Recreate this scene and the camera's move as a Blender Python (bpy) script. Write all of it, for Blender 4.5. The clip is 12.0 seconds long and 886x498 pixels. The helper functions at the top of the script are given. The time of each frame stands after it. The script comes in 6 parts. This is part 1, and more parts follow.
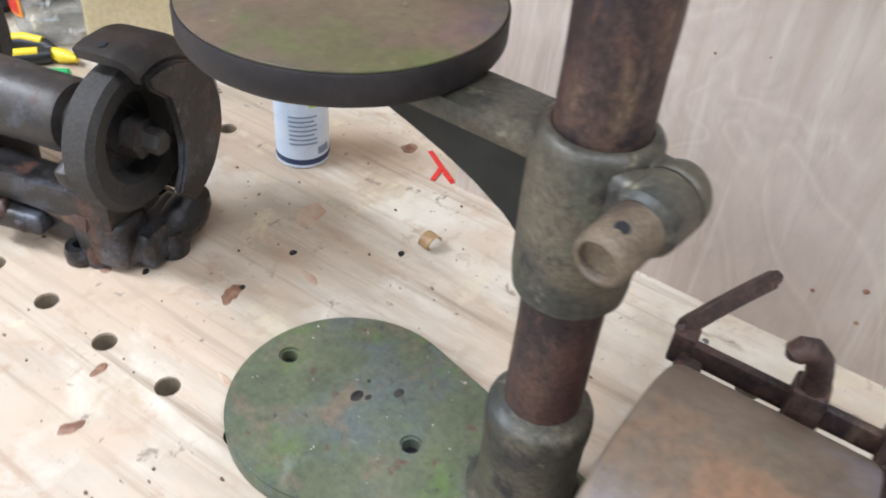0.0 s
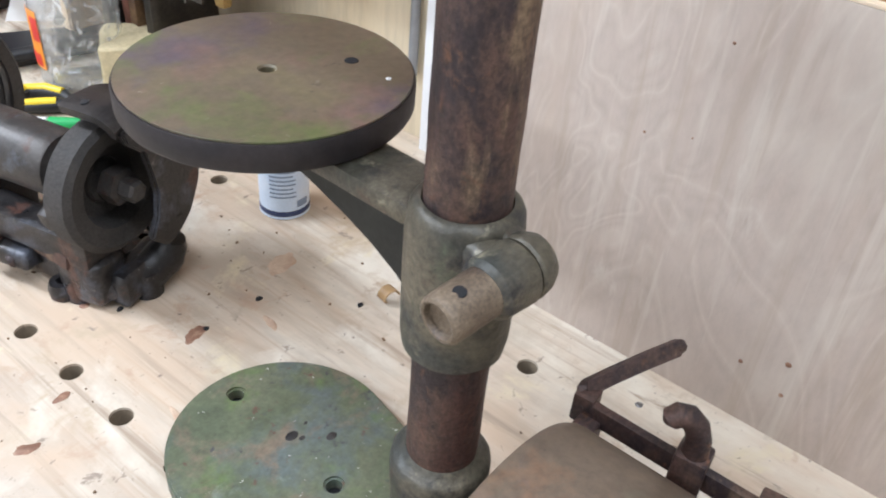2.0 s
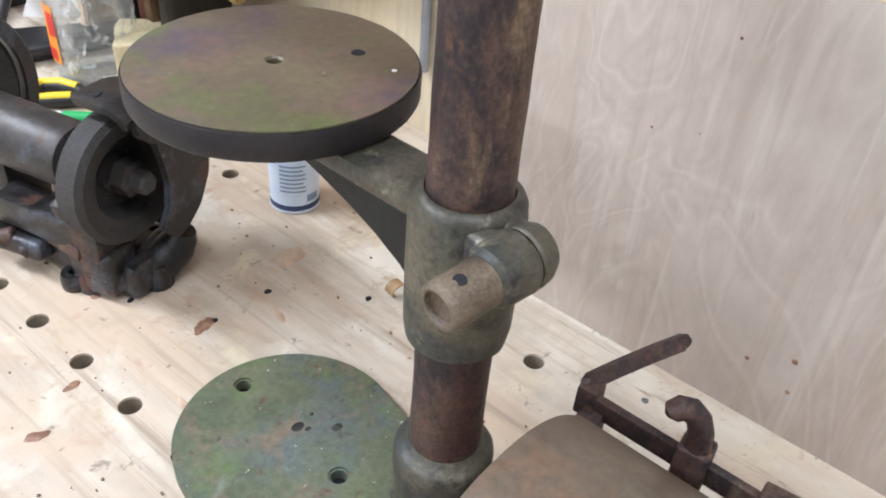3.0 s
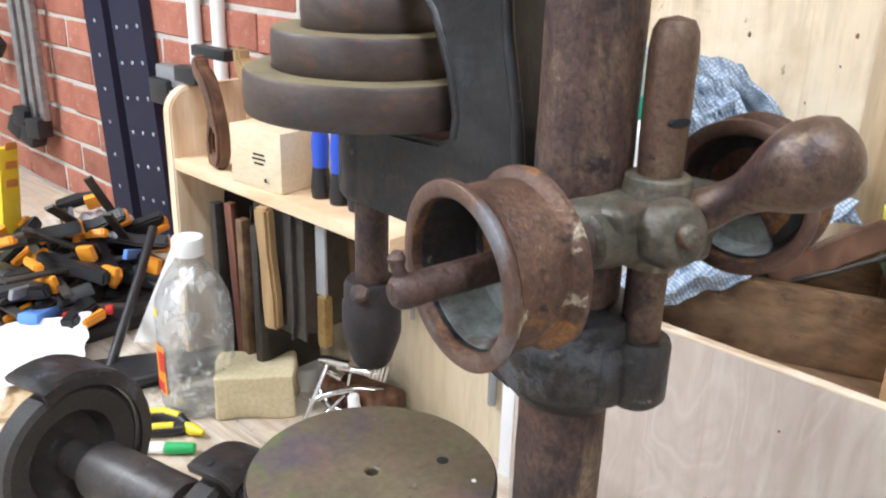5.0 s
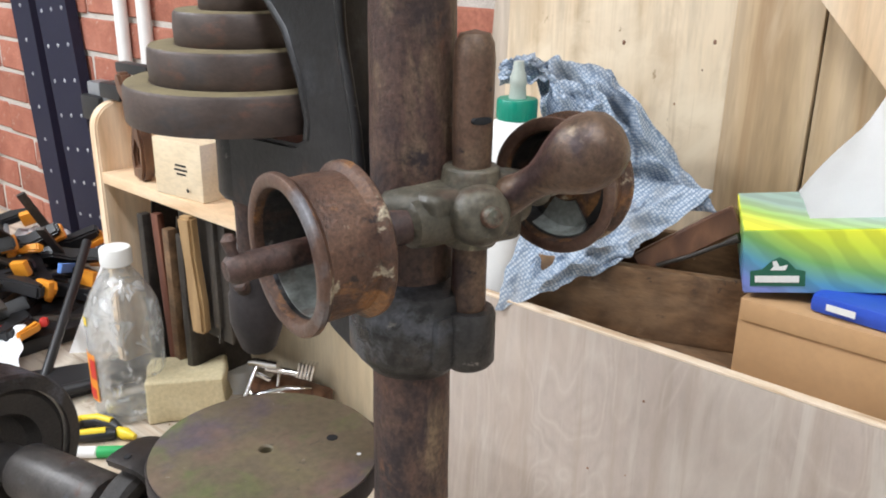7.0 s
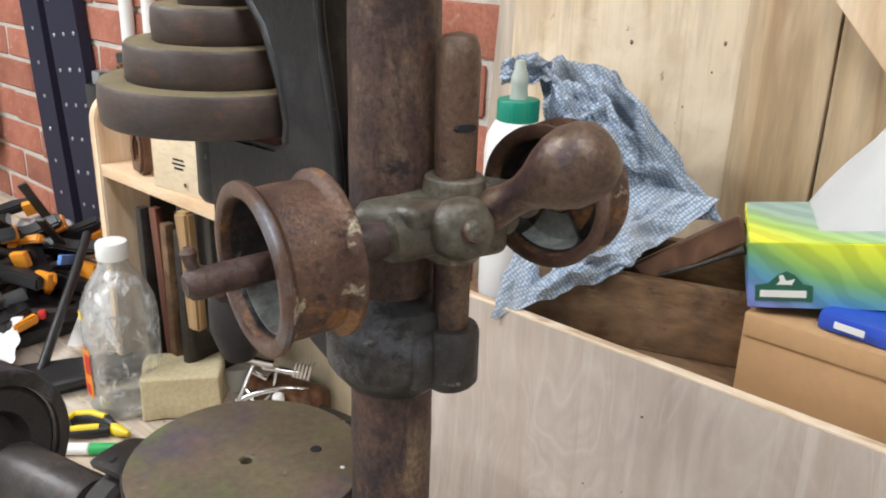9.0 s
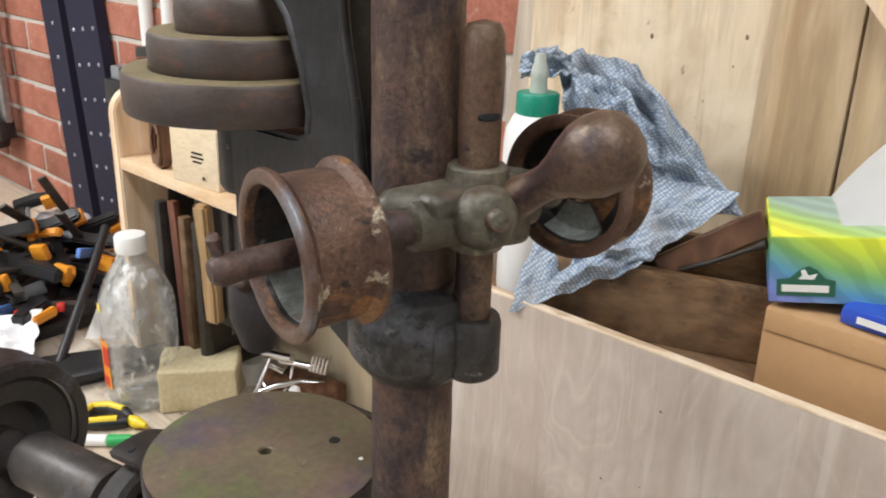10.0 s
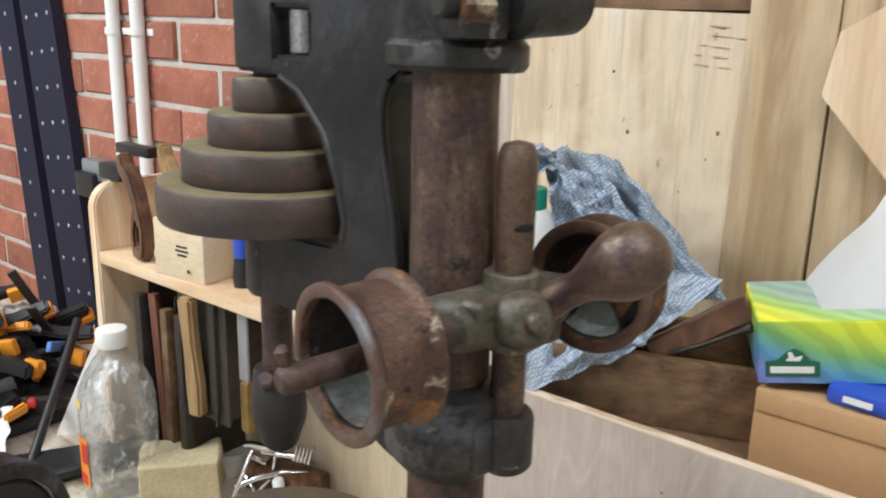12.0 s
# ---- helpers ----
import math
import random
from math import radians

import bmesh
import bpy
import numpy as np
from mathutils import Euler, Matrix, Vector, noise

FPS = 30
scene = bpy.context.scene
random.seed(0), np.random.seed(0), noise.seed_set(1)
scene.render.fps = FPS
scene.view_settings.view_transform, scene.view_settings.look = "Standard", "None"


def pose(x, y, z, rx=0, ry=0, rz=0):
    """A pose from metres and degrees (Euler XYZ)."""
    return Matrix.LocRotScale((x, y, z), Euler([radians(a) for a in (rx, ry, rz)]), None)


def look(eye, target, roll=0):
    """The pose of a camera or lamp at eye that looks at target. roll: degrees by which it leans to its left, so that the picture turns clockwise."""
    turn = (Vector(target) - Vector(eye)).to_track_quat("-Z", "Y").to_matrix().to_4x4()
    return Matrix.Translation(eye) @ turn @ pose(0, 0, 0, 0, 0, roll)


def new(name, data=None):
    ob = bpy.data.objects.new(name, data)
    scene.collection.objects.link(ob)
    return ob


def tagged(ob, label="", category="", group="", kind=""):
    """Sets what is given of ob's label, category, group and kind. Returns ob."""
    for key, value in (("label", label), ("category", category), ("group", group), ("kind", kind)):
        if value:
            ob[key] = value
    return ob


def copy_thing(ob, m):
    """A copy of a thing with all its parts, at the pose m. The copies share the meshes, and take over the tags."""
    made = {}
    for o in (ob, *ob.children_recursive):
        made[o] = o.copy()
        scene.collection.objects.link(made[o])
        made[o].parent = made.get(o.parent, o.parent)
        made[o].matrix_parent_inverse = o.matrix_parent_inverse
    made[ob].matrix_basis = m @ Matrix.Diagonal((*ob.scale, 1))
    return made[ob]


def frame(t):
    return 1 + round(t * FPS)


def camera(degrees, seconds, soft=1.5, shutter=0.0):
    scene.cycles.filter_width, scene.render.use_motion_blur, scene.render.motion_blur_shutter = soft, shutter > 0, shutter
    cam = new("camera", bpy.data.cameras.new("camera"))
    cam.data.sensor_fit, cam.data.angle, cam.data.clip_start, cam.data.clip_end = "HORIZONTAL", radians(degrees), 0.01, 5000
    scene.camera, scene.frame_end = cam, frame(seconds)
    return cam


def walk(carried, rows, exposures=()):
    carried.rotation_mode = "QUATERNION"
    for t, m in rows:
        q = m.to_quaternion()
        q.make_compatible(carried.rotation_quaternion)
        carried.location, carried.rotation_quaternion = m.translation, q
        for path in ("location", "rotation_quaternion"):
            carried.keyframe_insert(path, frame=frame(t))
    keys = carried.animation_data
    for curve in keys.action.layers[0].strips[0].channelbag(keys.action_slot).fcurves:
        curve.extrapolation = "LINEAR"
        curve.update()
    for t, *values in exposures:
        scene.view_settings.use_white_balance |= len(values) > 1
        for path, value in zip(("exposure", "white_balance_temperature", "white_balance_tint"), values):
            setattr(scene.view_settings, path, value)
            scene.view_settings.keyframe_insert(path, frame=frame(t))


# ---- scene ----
cam = camera(55.4, 12.0, 1.9, 0.6)
PATH = [
    (0, (-0.2343, -0.4437, 1.3882), (0.8747, 0.2497, 0.2861), 5.1),
    (0.5, (-0.2437, -0.5104, 1.4062), (0.8396, 0.2591, 0.3306), 5.2),
    (1, (-0.23, -0.5327, 1.4215), (0.8849, 0.2428, 0.3827), 6),
    (1.5, (-0.2163, -0.5378, 1.4241), (0.8978, 0.2625, 0.4032), 5.2),
    (2, (-0.2095, -0.5275, 1.4233), (0.8883, 0.289, 0.3973), 5.1),
    (2.5, (-0.2095, -0.525, 1.419), (0.8653, 0.3069, 0.3819), 4.9),
    (2.7, (-0.2095, -0.5292, 1.4198), (0.867, 0.3061, 0.3861), 4.9),
    (4.3, (-0.2257, -0.5438, 1.4634), (0.8832, 0.4138, 0.5819), 2.5),
    (4.5, (-0.2317, -0.5429, 1.49), (0.8866, 0.4651, 0.6794), 1.8),
    (5, (-0.242, -0.5429, 1.5549), (0.9183, 0.5626, 0.9573), 1.7),
    (5.5, (-0.2274, -0.5686, 1.5566), (0.926, 0.5523, 0.9752), 1.8),
    (6, (-0.2249, -0.6139, 1.5592), (0.9508, 0.4839, 0.9795), 1.1),
    (6.5, (-0.2334, -0.6301, 1.5609), (0.9687, 0.436, 0.9761), 0.9),
    (7, (-0.2437, -0.6276, 1.5635), (0.9738, 0.4258, 0.9881), 0.9),
    (9, (-0.2129, -0.6216, 1.5652), (0.9841, 0.448, 0.9761), 1.7),
    (9.5, (-0.2137, -0.6267, 1.5686), (0.9311, 0.5036, 0.9889), 1),
    (10, (-0.2163, -0.619, 1.5609), (0.961, 0.4703, 0.9667), 1.7),
    (10.5, (-0.2291, -0.6216, 1.5695), (0.9824, 0.4472, 1.0094), 1.6),
    (11, (-0.2334, -0.6207, 1.5712), (0.9858, 0.4497, 1.0308), 1.5),
    (11.5, (-0.2522, -0.6293, 1.5883), (1.0166, 0.436, 1.1642), 1.1),
    (12, (-0.2642, -0.6002, 1.5823), (1.014, 0.4455, 1.1377), 1.4),
]
EXPOSURES = [(0, 0.06, 6020, 13), (2.7, 0.06, 6020, 13), (4.4, 0.14, 6150, 12.5), (5, 0.1, 6200, 13), (5.5, 0.12, 6200, 13), (7, -0.13, 6420, 13), (9, -0.25, 6600, 13), (10, -0.3, 6800, 13.5), (11.2, -0.23, 6700, 12.5), (12, -0.36, 6500, 11)]
walk(cam, [(t, look(eye, target, roll)) for t, eye, target, roll in PATH], EXPOSURES)

# ---- light: a closed workshop under ceiling strip lights ----
world = bpy.data.worlds.new("world")
scene.world = world
world.use_nodes = True
world.node_tree.nodes["Background"].inputs["Color"].default_value = (0.9, 0.95, 1.0, 1)
world.node_tree.nodes["Background"].inputs["Strength"].default_value = 0.05

STRIPS = [((-0.75, 1.25, 2.62), 66), ((-0.3, -0.9, 2.62), 24), ((-1.9, 0.2, 2.62), 38)]
for spot, watts in STRIPS:
    lamp = bpy.data.lights.new("strip_light", "AREA")
    lamp.shape, lamp.size, lamp.size_y, lamp.energy, lamp.color = "RECTANGLE", 0.16, 1.3, watts, (0.9, 0.96, 1.0)
    ob = new("strip_lamp", lamp)
    ob.location = spot


# ---- materials ----
def nodes_of(name):
    m = bpy.data.materials.new(name)
    m.use_nodes = True
    return m, m.node_tree.nodes, m.node_tree.links, m.node_tree.nodes["Principled BSDF"]


def ramp(nodes, stops):
    r = nodes.new("ShaderNodeValToRGB")
    while len(r.color_ramp.elements) < len(stops):
        r.color_ramp.elements.new(0.5)
    for e, (p, c) in zip(r.color_ramp.elements, stops):
        e.position, e.color = p, (*c, 1)
    return r


def grey(v):
    return (v, v, v)


def noise_node(nodes, links, vec, scale, detail=5, rough=0.55, distortion=0.0):
    n = nodes.new("ShaderNodeTexNoise")
    n.inputs["Scale"].default_value, n.inputs["Detail"].default_value = scale, detail
    n.inputs["Roughness"].default_value, n.inputs["Distortion"].default_value = rough, distortion
    links.new(vec, n.inputs["Vector"])
    return n


def mix(nodes, links, mode, fac, a, b):
    m = nodes.new("ShaderNodeMix")
    m.data_type, m.blend_type = "RGBA", mode
    for sock, v in ((m.inputs[0], fac), (m.inputs[6], a), (m.inputs[7], b)):
        if isinstance(v, (int, float)):
            sock.default_value = v
        elif isinstance(v, tuple):
            sock.default_value = (*v, 1)
        else:
            links.new(v, sock)
    return m.outputs[2]


def coords(nodes, links, stretch=(1, 1, 1), turn=(0, 0, 0)):
    tc, mp = nodes.new("ShaderNodeTexCoord"), nodes.new("ShaderNodeMapping")
    mp.inputs["Scale"].default_value, mp.inputs["Rotation"].default_value = stretch, turn
    links.new(tc.outputs["Object"], mp.inputs["Vector"])
    return mp.outputs[0]


def bump_to(nodes, links, b, height, strength, distance=0.002):
    n = nodes.new("ShaderNodeBump")
    n.inputs["Strength"].default_value, n.inputs["Distance"].default_value = strength, distance
    links.new(height, n.inputs["Height"])
    links.new(n.outputs[0], b.inputs["Normal"])


def surface(name, tones, scale=25, rough=(0.5, 0.8), metal=0.0, bump=0.3, patches=(), fine=0.5, stretch=(1, 1, 1), distance=0.002, vary=0.0):
    """Mottled surface: broad tones, fine grain, and patches of (colour, scale, threshold)."""
    m, n, l, b = nodes_of(name)
    v = coords(n, l, stretch)
    broad = noise_node(n, l, v, scale, 6, 0.6, 0.6)
    col = ramp(n, tones)
    l.new(broad.outputs[0], col.inputs[0])
    out = col.outputs[0]
    for k, (colour, s, lo, *rest) in enumerate(patches):
        off = n.new("ShaderNodeMapping")
        off.inputs["Location"].default_value = (3.1 * k + 1, 1.7 * k, 0.9 * k + 2)
        off.inputs["Scale"].default_value = rest[1] if len(rest) > 1 else (1, 1, 1)
        l.new(v, off.inputs["Vector"])
        pn = noise_node(n, l, off.outputs[0], s, 7, 0.65, 0.3)
        pr = ramp(n, [(lo, grey(0)), (rest[0] if rest else min(lo + 0.1, 1), grey(1))])
        l.new(pn.outputs[0], pr.inputs[0])
        out = mix(n, l, "MIX", pr.outputs[0], out, colour)
    fn = noise_node(n, l, v, scale * 14, 4, 0.7)
    fr = ramp(n, [(0.3, grey(1 - fine)), (0.7, grey(1 + fine * 0.4))])
    l.new(fn.outputs[0], fr.inputs[0])
    out = mix(n, l, "MULTIPLY", 1.0, out, fr.outputs[0])
    if vary:
        info = n.new("ShaderNodeObjectInfo")
        vr = ramp(n, [(0.0, grey(1 - vary)), (0.5, (1, 1 - vary * 0.2, 1 - vary * 0.3)), (1.0, grey(1 + vary * 0.3))])
        l.new(info.outputs["Random"], vr.inputs[0])
        out = mix(n, l, "MULTIPLY", 1.0, out, vr.outputs[0])
    l.new(out, b.inputs["Base Color"])
    rr = ramp(n, [(0.3, grey(rough[0])), (0.7, grey(rough[1]))])
    l.new(fn.outputs[0] if not patches else broad.outputs[0], rr.inputs[0])
    l.new(rr.outputs[0], b.inputs["Roughness"])
    b.inputs["Metallic"].default_value = metal
    if bump:
        h = mix(n, l, "MIX", 0.5, fn.outputs[0], broad.outputs[0])
        bump_to(n, l, b, h, bump, distance)
    return m


def timber(name, tones, stretch, figure=9.0, scale=5.0, rough=0.6, stains=(), pores=0.12, distortion=0.4, bump=0.12, blots=()):
    """Sawn wood: contour-like figure along the stretched axis, pores and stains."""
    m, n, l, b = nodes_of(name)
    v = coords(n, l, stretch)
    base = noise_node(n, l, v, scale, 2, 0.45, distortion)
    mul = n.new("ShaderNodeMath")
    mul.operation = "MULTIPLY"
    mul.inputs[1].default_value = figure
    l.new(base.outputs[0], mul.inputs[0])
    pp = n.new("ShaderNodeMath")
    pp.operation = "PINGPONG"
    pp.inputs[1].default_value = 0.5
    l.new(mul.outputs[0], pp.inputs[0])
    dbl = n.new("ShaderNodeMath")
    dbl.operation = "MULTIPLY"
    dbl.inputs[1].default_value = 2.0
    l.new(pp.outputs[0], dbl.inputs[0])
    col = ramp(n, tones)
    l.new(dbl.outputs[0], col.inputs[0])
    pn = noise_node(n, l, v, scale * 16, 3, 0.7)
    pr = ramp(n, [(0.35, grey(1 - pores)), (0.6, grey(1.0))])
    l.new(pn.outputs[0], pr.inputs[0])
    out = mix(n, l, "MULTIPLY", 1.0, col.outputs[0], pr.outputs[0])
    plain = coords(n, l)
    # stains, painted shade and light: colour, place and radii in the plane, how far they cover
    for k, (colour, (cx, cy), (rx, ry), cover) in enumerate(blots):
        at = n.new("ShaderNodeMapping")
        at.inputs["Location"].default_value, at.inputs["Scale"].default_value = (-cx / rx, -cy / ry, 0), (1 / rx, 1 / ry, 0)
        l.new(plain, at.inputs["Vector"])
        far = n.new("ShaderNodeVectorMath")
        far.operation = "LENGTH"
        l.new(at.outputs[0], far.inputs[0])
        ragged = noise_node(n, l, plain, 16 + 5 * k, 6, 0.65, 0.5)
        add = n.new("ShaderNodeMath")
        add.operation = "MULTIPLY_ADD"
        add.inputs[1].default_value = 1.6
        l.new(ragged.outputs[0], add.inputs[0])
        l.new(far.outputs["Value"], add.inputs[2])
        edge = ramp(n, [(0.5, grey(cover)), (1.0, grey(0))])
        half = n.new("ShaderNodeMath")
        half.operation = "MULTIPLY"
        half.inputs[1].default_value = 0.5
        l.new(add.outputs[0], half.inputs[0])
        l.new(half.outputs[0], edge.inputs[0])
        out = mix(n, l, "MIX", edge.outputs[0], out, colour)
    for k, (colour, s, lo, hi, *rest) in enumerate(stains):
        off = n.new("ShaderNodeMapping")
        off.inputs["Location"].default_value = (2.3 * k + 0.4, 1.1 * k, k)
        off.inputs["Scale"].default_value = rest[0] if rest else (1, 1, 1)
        l.new(plain, off.inputs["Vector"])
        sn = noise_node(n, l, off.outputs[0], s, 6, 0.62, 0.4)
        sr = ramp(n, [(lo, grey(0)), (hi, grey(1))])
        l.new(sn.outputs[0], sr.inputs[0])
        out = mix(n, l, "MIX", sr.outputs[0], out, colour)
    l.new(out, b.inputs["Base Color"])
    b.inputs["Roughness"].default_value = rough
    bump_to(n, l, b, pn.outputs[0], bump, 0.001)
    return m


def plain(name, colour, rough=0.5, metal=0.0, speck=0.12, scale=60):
    return surface(name, [(0.3, tuple(c * (1 - speck) for c in colour)), (0.7, colour)], scale, (rough * 0.85, min(1, rough * 1.15)), metal, 0.08, (), speck)


RUST = surface("rusted_iron", [(0.3, (0.052, 0.028, 0.025)), (0.5, (0.092, 0.05, 0.039)), (0.7, (0.14, 0.082, 0.055))], 24, (0.42, 0.68), 0.1, 0.7,
               [((0.034, 0.022, 0.024), 20, 0.47, 0.6), ((0.22, 0.15, 0.092), 24, 0.56, 0.68, (1, 1, 0.3)), ((0.115, 0.05, 0.037), 13, 0.53, 0.66, (1, 1, 0.5)), ((0.028, 0.018, 0.02), 42, 0.58, 0.67), ((0.14, 0.066, 0.038), 60, 0.6, 0.7)], 0.6, (1, 1, 0.8))
RUST_BRIGHT = surface("flaky_rust", [(0.3, (0.07, 0.036, 0.026)), (0.5, (0.125, 0.064, 0.041)), (0.7, (0.175, 0.095, 0.058))], 28, (0.32, 0.6), 0.2, 0.8,
                      [((0.045, 0.027, 0.024), 24, 0.53, 0.66), ((0.3, 0.135, 0.045), 40, 0.53, 0.63), ((0.13, 0.13, 0.1), 30, 0.6, 0.68), ((0.46, 0.39, 0.28), 50, 0.61, 0.66), ((0.035, 0.022, 0.02), 75, 0.61, 0.67)], 0.6)
RUST_HANDLE = surface("worn_rusty_grip", [(0.3, (0.075, 0.042, 0.03)), (0.5, (0.135, 0.082, 0.053)), (0.7, (0.19, 0.125, 0.08))], 24, (0.28, 0.52), 0.2, 0.45,
                      [((0.05, 0.028, 0.027), 26, 0.5, 0.59), ((0.125, 0.07, 0.046), 20, 0.54, 0.68), ((0.27, 0.2, 0.135), 34, 0.58, 0.67), ((0.03, 0.02, 0.02), 80, 0.62, 0.67)], 0.5)
GREEN_IRON = surface("green_painted_cast_iron", [(0.3, (0.062, 0.055, 0.041)), (0.5, (0.108, 0.094, 0.067)), (0.7, (0.165, 0.138, 0.095))], 18, (0.35, 0.62), 0.1, 0.6,
                     [((0.05, 0.052, 0.046), 12, 0.5, 0.63), ((0.1, 0.118, 0.075), 16, 0.56, 0.66), ((0.1, 0.062, 0.044), 24, 0.57, 0.68), ((0.03, 0.028, 0.03), 34, 0.56, 0.65), ((0.25, 0.225, 0.16), 55, 0.61, 0.7)], 0.5)
GREEN_BASE = surface("worn_green_paint", [(0.3, (0.08, 0.096, 0.064)), (0.5, (0.112, 0.13, 0.078)), (0.7, (0.15, 0.155, 0.1))], 13, (0.36, 0.58), 0.05, 0.3,
                     [((0.108, 0.13, 0.122), 13, 0.5, 0.62), ((0.115, 0.17, 0.055), 11, 0.53, 0.64), ((0.18, 0.14, 0.1), 19, 0.54, 0.66), ((0.2, 0.24, 0.2), 14, 0.58, 0.68), ((0.13, 0.07, 0.05), 60, 0.62, 0.68),
                      ((0.055, 0.06, 0.065), 48, 0.62, 0.69), ((0.65, 0.65, 0.62), 150, 0.67, 0.7)], 0.3)
TABLE_IRON = surface("oily_table_iron", [(0.3, (0.1, 0.097, 0.056)), (0.5, (0.142, 0.116, 0.078)), (0.7, (0.165, 0.144, 0.074))], 11, (0.3, 0.48), 0.15, 0.12,
                     [((0.1, 0.083, 0.1), 9, 0.5, 0.62), ((0.18, 0.115, 0.09), 8, 0.52, 0.66), ((0.115, 0.142, 0.052), 10, 0.53, 0.64), ((0.33, 0.22, 0.08), 15, 0.64, 0.7), ((0.06, 0.048, 0.04), 70, 0.64, 0.7), ((0.3, 0.28, 0.24), 110, 0.69, 0.73)], 0.25)
# first patch colour is a blue-grey sheen painted over the black
DARK_IRON = surface("dark_oily_sheen_iron", [(0.3, (0.012, 0.012, 0.013)), (0.5, (0.03, 0.028, 0.028)), (0.7, (0.055, 0.05, 0.046))], 18, (0.24, 0.52), 0.15, 0.6,
                    [((0.085, 0.09, 0.105), 14, 0.55, 0.65), ((0.1, 0.055, 0.042), 26, 0.58, 0.66), ((0.01, 0.01, 0.011), 34, 0.56, 0.62), ((0.2, 0.185, 0.17), 60, 0.64, 0.69)], 0.5)
HEAD_IRON = surface("black_oily_head_casting", [(0.3, (0.009, 0.009, 0.01)), (0.5, (0.02, 0.019, 0.02)), (0.7, (0.036, 0.034, 0.034))], 14, (0.28, 0.5), 0.15, 0.4,
                    [((0.055, 0.058, 0.066), 9, 0.55, 0.7), ((0.055, 0.034, 0.028), 22, 0.6, 0.7), ((0.14, 0.13, 0.12), 70, 0.66, 0.7)], 0.4)
# bluish first patch paints highlights on the castings
GRINDER_IRON = surface("black_oily_sheen_grinder_iron", [(0.3, (0.012, 0.011, 0.012)), (0.5, (0.026, 0.023, 0.023)), (0.7, (0.052, 0.043, 0.04))], 22, (0.25, 0.48), 0.15, 0.4,
                       [((0.085, 0.092, 0.115), 14, 0.54, 0.66), ((0.085, 0.042, 0.032), 28, 0.57, 0.65), ((0.17, 0.16, 0.15), 70, 0.65, 0.7)], 0.6)
CONE_IRON = surface("brown_cone_pulley_iron", [(0.3, (0.05, 0.035, 0.03)), (0.5, (0.08, 0.056, 0.047)), (0.7, (0.105, 0.07, 0.054))], 14, (0.42, 0.62), 0.15, 0.2,
                    [((0.05, 0.048, 0.052), 11, 0.5, 0.62), ((0.13, 0.062, 0.042), 24, 0.58, 0.68)], 0.25, (1, 1, 2))
NUT_IRON = surface("tan_rusted_nut", [(0.3, (0.1, 0.07, 0.05)), (0.5, (0.17, 0.125, 0.085)), (0.7, (0.23, 0.175, 0.12))], 34, (0.4, 0.6), 0.1, 0.6,
                   [((0.085, 0.075, 0.085), 22, 0.52, 0.62), ((0.06, 0.04, 0.032), 46, 0.57, 0.66), ((0.3, 0.24, 0.17), 55, 0.6, 0.7)], 0.5)
WORN_RIM = surface("worn_bluish_rim", [(0.3, (0.08, 0.045, 0.036)), (0.5, (0.15, 0.085, 0.06)), (0.7, (0.21, 0.13, 0.09))], 26, (0.3, 0.5), 0.35, 0.3, [((0.2, 0.195, 0.21), 16, 0.52, 0.66), ((0.06, 0.035, 0.03), 40, 0.58, 0.66)], 0.3)
DUST_IRON = surface("dusty_olive_ledge", [(0.3, (0.13, 0.1, 0.055)), (0.7, (0.2, 0.16, 0.08))], 30, (0.7, 0.9), 0, 0.2, (), 0.3)
# pale patches also put the grease's bluish white shine into the colour
GREASE = surface("pale_dried_grease", [(0.3, (0.06, 0.052, 0.046)), (0.5, (0.13, 0.132, 0.12)), (0.7, (0.36, 0.39, 0.37))], 22, (0.2, 0.45), 0.1, 0.6, [((0.1, 0.055, 0.04), 18, 0.54, 0.64), ((0.6, 0.64, 0.62), 40, 0.62, 0.68)], 0.3)
BRASS_IRON = surface("yellowed_brass", [(0.3, (0.25, 0.16, 0.06)), (0.7, (0.42, 0.29, 0.11))], 40, (0.35, 0.5), 0.7, 0.2)
STEEL = surface("scuffed_steel", [(0.3, (0.32, 0.32, 0.33)), (0.7, (0.55, 0.55, 0.56))], 40, (0.25, 0.45), 0.9, 0.1)
CHROME = surface("bright_chrome", [(0.3, (0.7, 0.7, 0.72)), (0.7, (0.85, 0.85, 0.86))], 40, (0.1, 0.2), 1.0, 0.03, (), 0.1)
SAW_STEEL = surface("tarnished_saw_steel", [(0.3, (0.035, 0.03, 0.026)), (0.7, (0.08, 0.068, 0.058))], 18, (0.35, 0.6), 0.3, 0.1)

